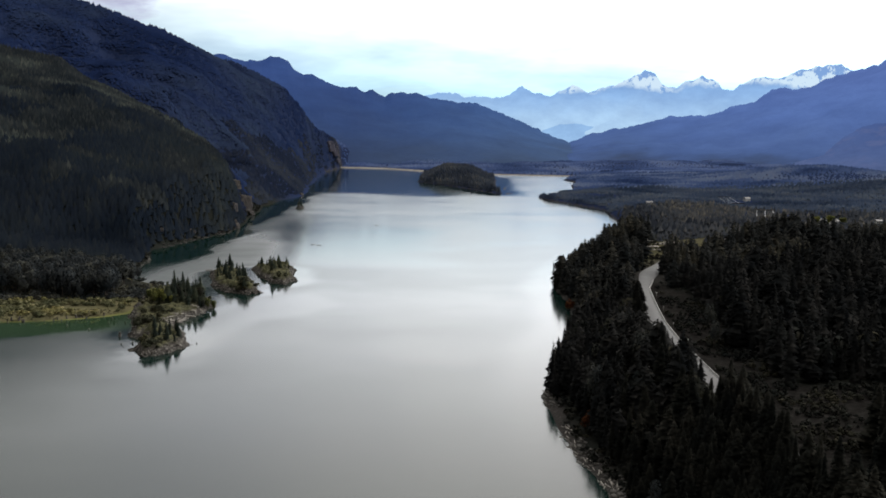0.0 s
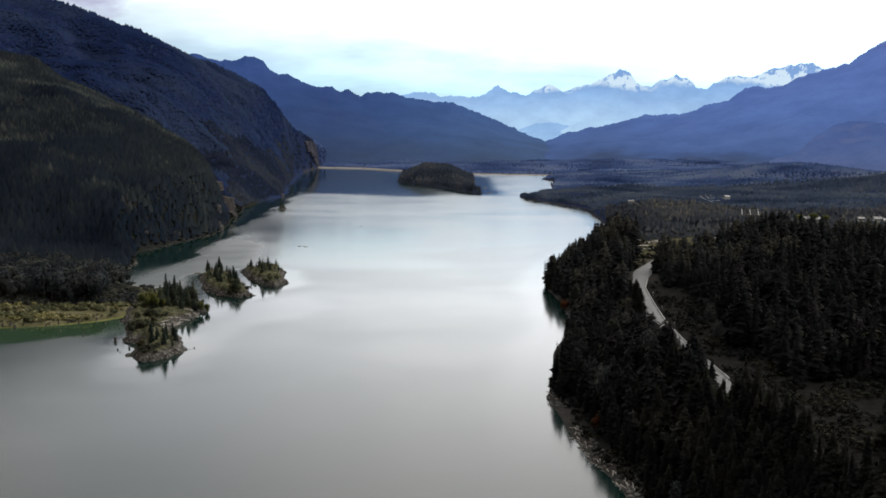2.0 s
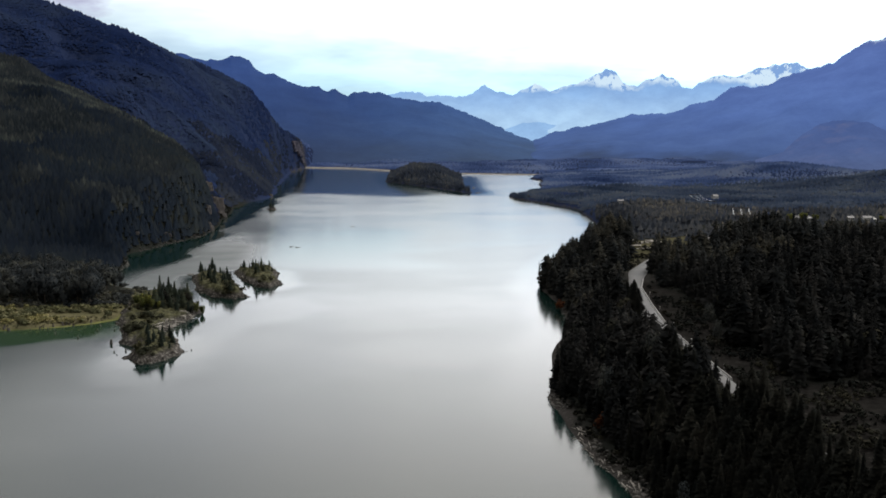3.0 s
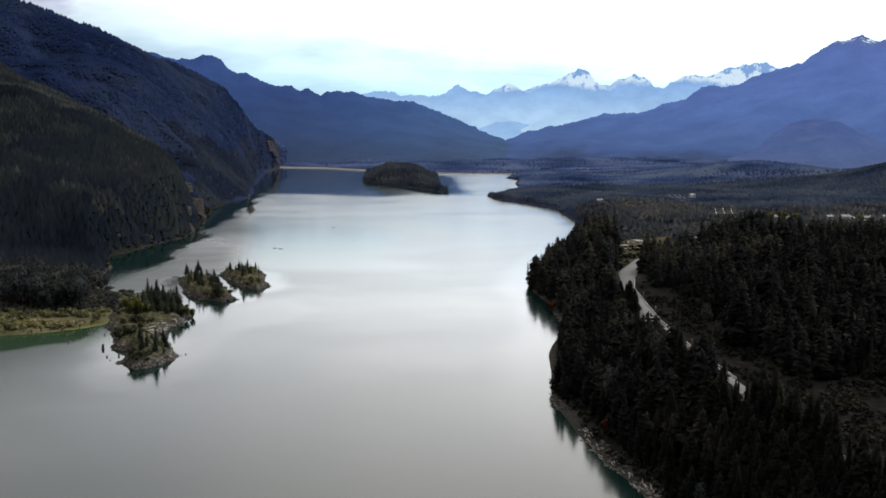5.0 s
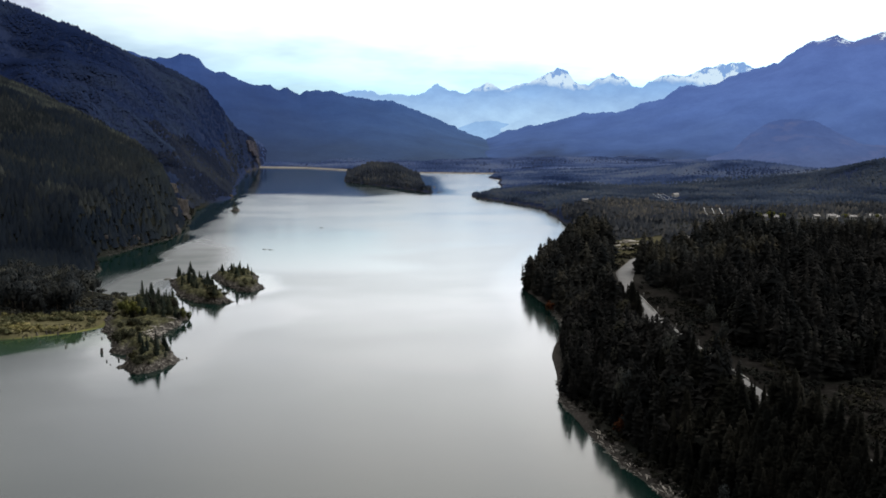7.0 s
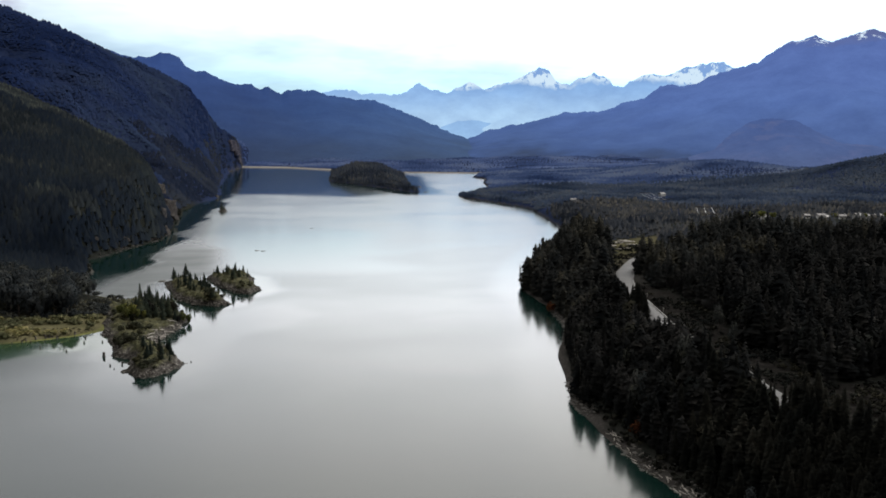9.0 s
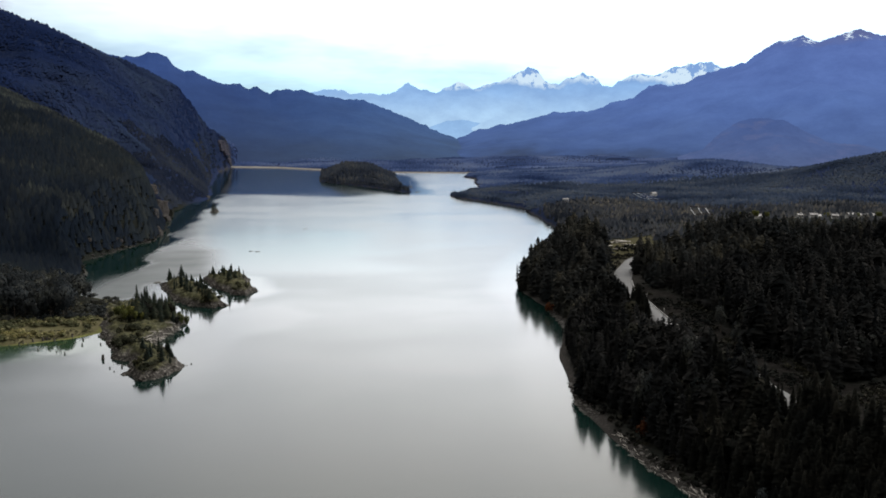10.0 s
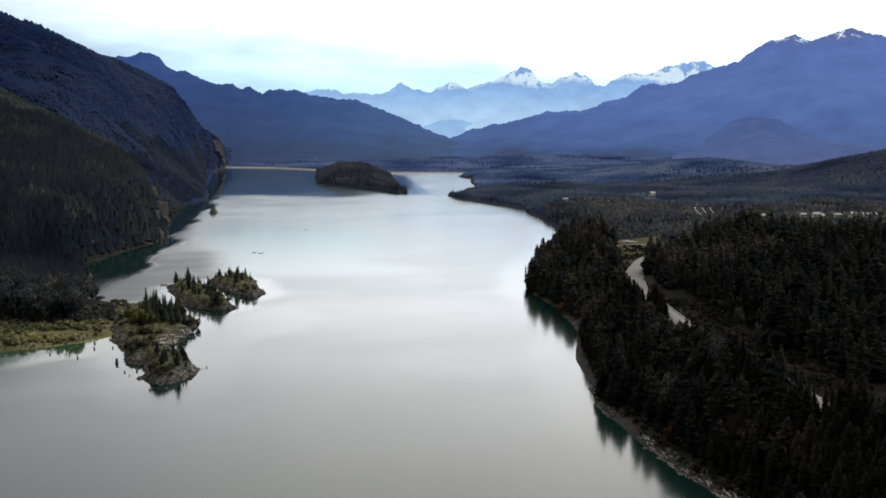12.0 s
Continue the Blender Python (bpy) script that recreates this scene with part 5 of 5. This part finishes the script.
def lay_log(x, y, z, size, turn, label, group):
    ob = new("driftwood_log", logs[int(abs(x) * 3) % 3])
    tagged(ob, label, "log", group)
    ob.matrix_world = pose(x, y, z, 0, r0.uniform(-4, 4), turn) @ Matrix.Diagonal((size, size * 1.3, size * 1.3, 1))


for i in range(64):
    k = r0.uniform(0, 1)
    x, y = -150 + 14 * k + r0.normal(0, 2.6), 474 + 46 * k + r0.normal(0, 5)
    z = float(islet_height(np.array(x), np.array(y), NECK, 3.6, 51))
    if z > 0.1:
        lay_log(x, y, z - 0.05, r0.uniform(2, 6.5), r0.uniform(-80, 80), "bleached driftwood log stranded on the rocky point", "driftwood on the rocky point")
for i in range(46):
    y = r0.uniform(252, 312)
    x = along(EAST, y) + r0.uniform(0.5, 4.5)
    lay_log(x, y, float(land(x, y)) - 0.05, r0.uniform(1.6, 4.2), r0.uniform(60, 130), "grey driftwood log washed up on the shore", "driftwood below the bluff")


def stump_mesh(seed):
    r = rng_of(seed)
    v, f = [], []
    for k, (q, z) in enumerate(((0.62, -0.6), (0.5, 0.0), (0.36, 0.35), (0.30, 0.8), (0.33, 1.0))):
        for s_ in range(8):
            a = 6.283 * s_ / 8
            w = q * r.uniform(0.8, 1.2) * (1.5 if k < 2 and s_ % 3 == 0 else 1)
            v.append((w * math.cos(a), w * math.sin(a), z + (r.uniform(-0.2, 0.15) if k == 4 else 0)))
    for i in range(4):
        for s_ in range(8):
            a0, a1 = i * 8 + s_, i * 8 + (s_ + 1) % 8
            f += [(a0, a1, a1 + 8), (a0, a1 + 8, a0 + 8)]
    f += [(32, 32 + k, 33 + k) for k in range(1, 7)]
    return mesh_from("stump", np.array(v), np.array(f))


stumps = [stump_mesh(s) for s in (1, 2, 3)]
for m_ in stumps:
    m_.materials.append(STUMP)
spots = [(-164.5, 456), (-183, 500), (-181, 488), (-172, 488), (-158, 438), (-155, 432), (-153, 440), (-189, 503), (-193, 500), (-176, 512), (-122, 440), (-185, 470), (-200, 480), (-190, 507), (-177, 508)]
spots += [(x, along(tuple((b, a) for a, b in WEST[4:8]), x) + r0.uniform(-1.5, 3.5)) for x in r0.uniform(-238, -186, 16)]
for i, (x, y) in enumerate(spots):
    g = max(float(land(x, y)), -0.5)
    ob = new("tree_stump", stumps[i % 3])
    tagged(ob, "dark waterlogged tree stump at the marsh edge", "stump", "stumps at the marsh edge")
    h = r0.uniform(0.8, 1.7) if i else 2.6
    ob.matrix_world = pose(x, y, g, r0.uniform(-8, 8), r0.uniform(-8, 8), r0.uniform(0, 360)) @ Matrix.Diagonal((h * 0.8, h * 0.8, h, 1))

# a pinnacle off the spur and small rocks off the wooded island
PIN = ((-188, 1296), (-182, 1292), (-176, 1297), (-177, 1308), (-185, 1309))
seed_of[PIN] = 63
islet(PIN, 4.0, "islet_4", "lone rock pinnacle with one conifer", 63)
for x, y, h in ((-183, 1300, 13), (-180.5, 1302, 10), (-183.5, 1304, 9), (-185, 1298, 8), (-179.5, 1298, 8), (-182, 1296, 7)):
    tree = new("conifer_tree")
    tagged(tree, "conifer on a lone rock pinnacle in the lake", "tree", "conifers on the pinnacle")
    part("trunk", trunk_meshes[0], BARK, tree)
    part("crown", islet_crowns[1], ISLET_NEEDLES, tree)
    tree.matrix_world = pose(x, y, float(islet_height(np.array(x), np.array(y), PIN, 4.0, 63)) - 0.5, 0, 0, x * 50) @ Matrix.Diagonal((h * 1.5, h * 1.5, h, 1))
big_rocks = [mesh_from("rock", *boulder(s, 2)) for s in (7, 8)]
for m_ in big_rocks:
    m_.materials.append(ROCK)
# the last two boulders stand in for a fallen log at the islet's tip
for i, (x, y, w, h) in enumerate(((160, 1698, 9, 3), (168, 1712, 6, 2), (171, 1860, 10, 2.5), (176, 1905, 8, 2.2), (-107, 650, 3, 1.4), (-172, 684, 8, 1.6), (-168, 678, 5, 1.3))):
    ob = new("lake_rock", big_rocks[i % 2])
    tagged(ob, "low dark rock or fallen log breaking the lake's surface", "rock", "rocks in the lake")
    ob.matrix_world = pose(x, y, 0.1, 0, 0, i * 50) @ Matrix.Diagonal((w, w * 0.7, h, 1))

# ---- roadside and the settlement ----
CONCRETE = Mat("weathered_concrete", 0.85, 0.3)
CONCRETE.color(CONCRETE.ramp(CONCRETE.noise(1.2, 5), (0.3, (0.26, 0.26, 0.25)), (0.7, (0.42, 0.41, 0.39))))
CONCRETE = CONCRETE.m
PAINT = Mat("pale_house_paint", 0.7, 0.3)
PAINT.color(PAINT.ramp(PAINT.noise(0.8, 4), (0.3, (0.50, 0.49, 0.46)), (0.7, (0.72, 0.71, 0.68))))
PAINT = PAINT.m
ROOF = Mat("dark_roof_sheets", 0.6, 0.4)
ROOF.color(ROOF.ramp(ROOF.noise(0.6, 4), (0.3, (0.10, 0.10, 0.10)), (0.7, (0.22, 0.21, 0.20))))
ROOF = ROOF.m
GLASS = Mat("window_glass", 0.08, 0.5)
GLASS.color((0.03, 0.035, 0.04))
GLASS = GLASS.m
WIRE = Mat("bright_cable", 0.35, 0.5)
WIRE.color((0.45, 0.45, 0.445))
WIRE.b.inputs["Metallic"].default_value = 0.6
WIRE = WIRE.m


def box_mesh(name, x0, x1, y0, y1, z0, z1, bevel=0.0):
    bm = bmesh.new()
    bmesh.ops.create_cube(bm, size=1)
    for v in bm.verts:
        v.co = ((x0 + x1) / 2 + v.co.x * (x1 - x0), (y0 + y1) / 2 + v.co.y * (y1 - y0), (z0 + z1) / 2 + v.co.z * (z1 - z0))
    if bevel:
        bmesh.ops.bevel(bm, geom=bm.edges[:], offset=bevel, segments=1, affect="EDGES")
    me = bpy.data.meshes.new(name)
    bm.to_mesh(me)
    bm.free()
    return me


def profile_mesh(name, outline, x0, x1):
    """A prism along x from an outline in y and z."""
    n = len(outline)
    v = [(x0, *p) for p in outline] + [(x1, *p) for p in outline]
    me = bpy.data.meshes.new(name)
    me.from_pydata(v, [], [tuple(range(n)), tuple(range(2 * n - 1, n - 1, -1))] + [(i, i + n, (i + 1) % n + n, (i + 1) % n) for i in range(n)])
    me.update()
    return me


barrier_mesh = profile_mesh("barrier", ((-0.3, 0), (-0.3, 0.12), (-0.14, 0.34), (-0.09, 0.82), (0.09, 0.82), (0.14, 0.34), (0.3, 0.12), (0.3, 0)), -1.95, 1.95)
barrier_mesh.materials.append(CONCRETE)
rp = np.array(ROAD, float)
rs = np.r_[0, np.cumsum(np.hypot(*np.diff(rp, axis=0).T))]
for t_ in np.arange(178, 395, 4.05):
    x, y = np.interp(t_, rs, rp[:, 0]), np.interp(t_, rs, rp[:, 1])
    x2, y2 = np.interp(t_ + 3, rs, rp[:, 0]), np.interp(t_ + 3, rs, rp[:, 1])
    a = math.atan2(y2 - y, x2 - x)
    ob = new("road_barrier", barrier_mesh)
    tagged(ob, "weathered concrete roadside barrier block", "barrier", "barriers along the road")
    ob.matrix_world = pose(x + 4.2 * math.sin(a), y - 4.2 * math.cos(a), 22 + 2.5 * float(smooth(560, 660, y)) - 0.15, 0, 0, math.degrees(a))

post_mesh, cap_mesh = box_mesh("post", -0.06, 0.06, -0.06, 0.06, -0.3, 1.3, 0.01), box_mesh("reflector", -0.16, 0.16, -0.08, 0.08, 1.3, 1.75, 0.02)
for t_ in (150, 190, 230, 262, 300, 340):
    x, y = np.interp(t_, rs, rp[:, 0]), np.interp(t_, rs, rp[:, 1])
    ob = new("marker_post")
    tagged(ob, "slim roadside marker post with white reflector", "post", "marker posts along the road")
    part("post", post_mesh, CONCRETE, ob)
    part("reflector", cap_mesh, PAINT, ob, "white reflector plate")
    ob.matrix_world = pose(x + 6.3, y, float(land(x + 6.3, y)))


def house(x, y, w, d, h, turn, paint, label):
    ob = new("house")
    tagged(ob, label, "house", "houses of the settlement")
    part("wall", box_mesh("wall", -w / 2, w / 2, -d / 2, d / 2, -1, h), paint, ob)
    part("roof", profile_mesh("roof", ((-d / 2 - 0.6, h - 0.15), (0, h + d * 0.28), (d / 2 + 0.6, h - 0.15), (d / 2 + 0.6, h - 0.4), (-d / 2 - 0.6, h - 0.4)), -w / 2 - 0.5, w / 2 + 0.5), ROOF, ob)
    for k in range(3):
        c = -w / 3 + k * w / 3
        if k == 1:
            door = part("door", box_mesh("door", c - 0.5, c + 0.5, -d / 2 - 0.06, -d / 2 + 0.02, -0.2, 1.95), BARK, ob)
            part("handle", box_mesh("handle", c + 0.32, c + 0.42, -d / 2 - 0.12, -d / 2 - 0.062, 0.85, 0.95, 0.01), CONCRETE, door)
        else:
            window = part("window", box_mesh("window", c - 0.9, c + 0.9, -d / 2 - 0.03, -d / 2 + 0.02, 0.8, 2.2), PAINT, ob)
            for o in (-0.42, 0.42):
                part("pane", box_mesh("pane", c + o - 0.36, c + o + 0.36, -d / 2 - 0.05, -d / 2 - 0.034, 0.92, 2.08), GLASS, window)
    part("chimney", box_mesh("chimney", w / 4, w / 4 + 0.7, 0.2, 0.9, h, h + d * 0.28 + 0.9, 0.03), CONCRETE, ob)
    ob.matrix_world = pose(x, y, float(land(x, y)) + 0.4, 0, 0, turn)


for i, (x, y, w, d, h) in enumerate(HOUSES):
    house(x, y, w, d, h, (i * 37) % 60 - 30, PAINT, "small pale painted house among trees")
for x, y, h in ((357, 820, 10), (371, 820, 11), (383, 822, 9), (374, 832, 10), (449, 824, 8), (481, 822, 7), (508, 826, 9)):
    broadleaf(x, y, h, LEAVES_PALE, yellow_mesh, "pale dry-leaved tree between the houses", "pale trees of the settlement")

# ---- rock faces of the west shore ----


def crag(seed):
    """A broken rock face, one metre wide, split by upright cracks."""
    r = rng_of(seed)
    v, f = [], []
    cols, rows_ = 9, 7
    tops = [r.uniform(0.6, 1.0) * (1 - 0.5 * abs(i / (cols - 1) - 0.5)) for i in range(cols)]
    for side in (0, 1):
        for j in range(rows_):
            for i in range(cols):
                k = j / (rows_ - 1)
                deep = (-0.18 + 0.12 * k + r.uniform(-0.06, 0.06)) if side == 0 else 0.3
                v.append((i / (cols - 1) - 0.5 + r.uniform(-0.03, 0.03), deep, -0.15 + (tops[i] + 0.15) * k))
    n = cols * rows_
    for j in range(rows_ - 1):
        for i in range(cols - 1):
            a = j * cols + i
            f.append((a, a + 1, a + 1 + cols, a + cols))
            f.append((n + a, n + a + cols, n + a + 1 + cols, n + a + 1))
    for i in range(cols - 1):
        a = (rows_ - 1) * cols + i
        f.append((a, a + 1, n + a + 1, n + a))
    for j in range(rows_ - 1):
        a, b = j * cols, j * cols + cols - 1
        f += [(a, a + cols, n + a + cols, n + a), (b, n + b, n + b + cols, b + cols)]
    return mesh_from("crag", np.array(v), np.array(f))


crags = [crag(s) for s in (1, 2, 3)]
far_crags = [crag(s) for s in (4, 5, 6)]
for m_, n_ in zip(crags, far_crags):
    m_.materials.append(CLIFF)
    n_.materials.append(CLIFF_FAR)
for i, (x, y, w, h, turn) in enumerate(((-233, 1150, 24, 25, 62), (-238, 1118, 15, 13, 55), (-216, 1005, 12, 10, 60), (-222, 1034, 10, 13, 75), (-228, 1168, 12, 7, 70), (-236, 890, 9, 4, 50),
                                        (-252, 835, 8, 4, 40), (-216, 1585, 10, 5, 70), (-292, 2930, 54, 36, 72), (-284, 2985, 44, 26, 78), (-278, 3030, 34, 14, 80))):
    ob = new("rock_face", (far_crags if y > 2000 else crags)[i % 3])
    tagged(ob, "broken tan rock face above the lakeshore", "cliff", "rock faces on the west shore")
    ob.matrix_world = pose(x, y, max(float(land(x - 2, y)), 0) - 0.12 * h - 1, 0, 0, turn) @ Matrix.Diagonal((w, w, h, 1))

# ---- yard by the road's bend: logs and gravel ----
for i in range(16):
    x, y = r0.uniform(152, 196), r0.uniform(640, 698)
    lay_log(x, y, float(land(x, y)) + 0.05, r0.uniform(6, 13), 20 + r0.normal(0, 12), "pale felled log on cleared ground", "logs in the yard")


# ---- power line through the woods ----
def wire(points, rad, sides=5):
    """A hanging cable through the given points."""
    p = np.array(points, float)
    v, f = [], []
    for q in p:
        for s_ in range(sides):
            a = 6.283 * s_ / sides
            v.append((q[0] + rad * math.cos(a), q[1], q[2] + rad * math.sin(a)))
    for i in range(len(p) - 1):
        for s_ in range(sides):
            a0, a1 = i * sides + s_, i * sides + (s_ + 1) % sides
            f.append((a0, a1, a1 + sides, a0 + sides))
    return mesh_from("cable", np.array(v), np.array(f))


def frame_pole(x, y, base, tall):
    ob = new("power_pole")
    tagged(ob, "dark timber twin power pole with crossarm", "power pole", "power poles in the woods")
    for sx in (-3, 3):
        part("pole", mesh_from("pole", *stem(3, 1.0, 0.012, 7)), BARK, ob).matrix_local = Matrix.Translation((sx, 0, 0)) @ Matrix.Diagonal((tall, tall, tall, 1))
    arm = part("crossarm", box_mesh("crossarm", -7.5, 7.5, -0.2, 0.2, tall - 1.6, tall - 1.1, 0.03), BARK, ob)
    for o in (-6.8, 0, 6.8):
        part("insulator", box_mesh("insulator", o - 0.12, o + 0.12, -0.12, 0.12, tall - 2.3, tall - 1.62, 0.03), GLASS, arm)
    ob.matrix_world = pose(x, y, base, 0, 0, -12)
    return ob


POLES = (((273, 729), (297, 792)), ((372, 1062), (408, 1215)))
spans = []
for pair in POLES:
    tops_ = []
    for x, y in pair:
        g = float(land(x, y))
        frame_pole(x, y, g, 15)
        tops_.append((x, y, g + 13.4))
    spans.append(tops_)
for p, q in spans:
    for off in (-6.8, 0, 6.8):
        k = np.linspace(0, 1, 17)
        pts = np.stack([p[0] + off + (q[0] - p[0]) * k, p[1] - 0.21 * off + (q[1] - p[1]) * k, p[2] + (q[2] - p[2]) * k - 2 * 4 * k * (1 - k)], -1)
        ob = thing("power_cable", wire(pts, 0.12 if p[1] < 800 else 0.085), WIRE, "bright sagging power cable between timber poles", "cable", "power cables")

# ---- ragged shore trees and floating logs ----
snag_crowns = [mesh_from("crown", *conifer(s, 46, 0.21, True, 0.2, False)) for s in (61, 62)]
for i, (x, y, h) in enumerate(((44, 368, 18), (41.5, 357, 13), (46, 379, 14), (82, 618, 15), (80, 604, 11), (84, 628, 17), (90, 420, 15), (88, 411, 13), (92, 428, 14), (86.5, 402, 11), (90.5, 415, 12), (93, 436, 11), (95.5, 450, 8), (98, 459, 7), (100.5, 468, 7), (103, 478, 6))):
    tree = new("conifer_tree")
    tagged(tree, "ragged thin conifer leaning over the shore" if i < 6 else "dark ragged conifer at the road's edge", "tree", "ragged conifers on the shore" if i < 6 else "conifers at the road's edge")
    part("trunk", trunk_meshes[i % 2], BARK, tree)
    part("crown", snag_crowns[i % 2] if i < 6 else crown_meshes[i % 6], CONIFER, tree)
    tree.matrix_world = pose(x, y, float(land(x, y)) - 0.3, 0, -5 if i < 6 else 0, i * 70) @ Matrix.Diagonal((h * (1 if i < 6 else 1.4), h * (1 if i < 6 else 1.4), h, 1))
for x, y in ((-112, 855), (-106, 850), (-60, 1050)):
    lay_log(x, y, -0.12, 5, 10, "lone log floating on the lake", "floating logs")

# ---- rims of the islets, beach at the lake's head ----
DARK_ROCK = Mat("dark_wet_rock", 0.7, 0.2)
dg = DARK_ROCK.noise(1.1, 6, 0.65)
DARK_ROCK.color(DARK_ROCK.ramp(dg, (0.3, (0.018, 0.016, 0.014)), (0.55, (0.065, 0.057, 0.048)), (0.78, (0.30, 0.262, 0.22))))
DARK_ROCK.bump(dg, 0.7, 0.4)
DARK_ROCK = DARK_ROCK.m
for outline, top_, seed in ((NECK, 3.6, 35), (ISLET_A, 5.0, 36), (ISLET_B, 4.0, 37)):
    p = np.array(outline, float)
    r = rng_of(seed)
    X, Y = r.uniform(p[:, 0].min() - 3, p[:, 0].max() + 3, 5200), r.uniform(p[:, 1].min() - 3, p[:, 1].max() + 3, 5200)
    Z = islet_height(X, Y, outline, top_, seed_of[outline])
    ok = (Z > -0.25) & (Z < 1.9) & (fbm(X, Y, 7, 2, seed) > -0.08)
    strewn("islet_boulders", BOULDERS, np.stack([X, Y, Z + 0.05], -1)[ok], r.uniform(0.5, 1.5, ok.sum()), r.uniform(1.0, 2.2, ok.sum()), seed, DARK_ROCK, "dark broken rocks round the islet's rim", "rocks")

SAND = Mat("pale_beach_sand", 0.95, 0.1)
SAND.color(SAND.ramp(SAND.noise(0.08, 5), (0.3, (0.12, 0.112, 0.10)), (0.7, (0.21, 0.197, 0.178))))
SAND = SAND.m


def beach(line, wide, name, label):
    """A sloping strip of sand along the water's edge."""
    p = np.array(line, float)
    t = np.linspace(0, 1, 60)
    s_ = np.linspace(0, 1, len(p))
    x, y = np.interp(t, s_, p[:, 0]), np.interp(t, s_, p[:, 1])
    w = wide * (0.7 + 0.5 * fbm(x, y, 60, 3, 97))
    rows_ = [np.stack([x, y + o * w, np.full_like(x, z)], -1) for o, z in ((-0.3, -0.5), (0.0, 0.12), (0.5, 1.6), (1.0, 3.2), (1.3, 1.0))]
    thing(name, shade_smooth(mesh_from(name, np.concatenate(rows_), grid_faces(60, 5))), SAND, label, "beach", kind="structure")


beach(((-290, 3140), (-273, 3128), (-200, 3096), (-122, 3060), (-60, 2965), (-7, 2876), (30, 2830)), 24, "beach_1", "pale sand beach at the lake's head")
beach(((150, 2680), (199, 2614), (280, 2585), (350, 2556), (440, 2545)), 9, "beach_2", "narrow pale sand strip before the woods")
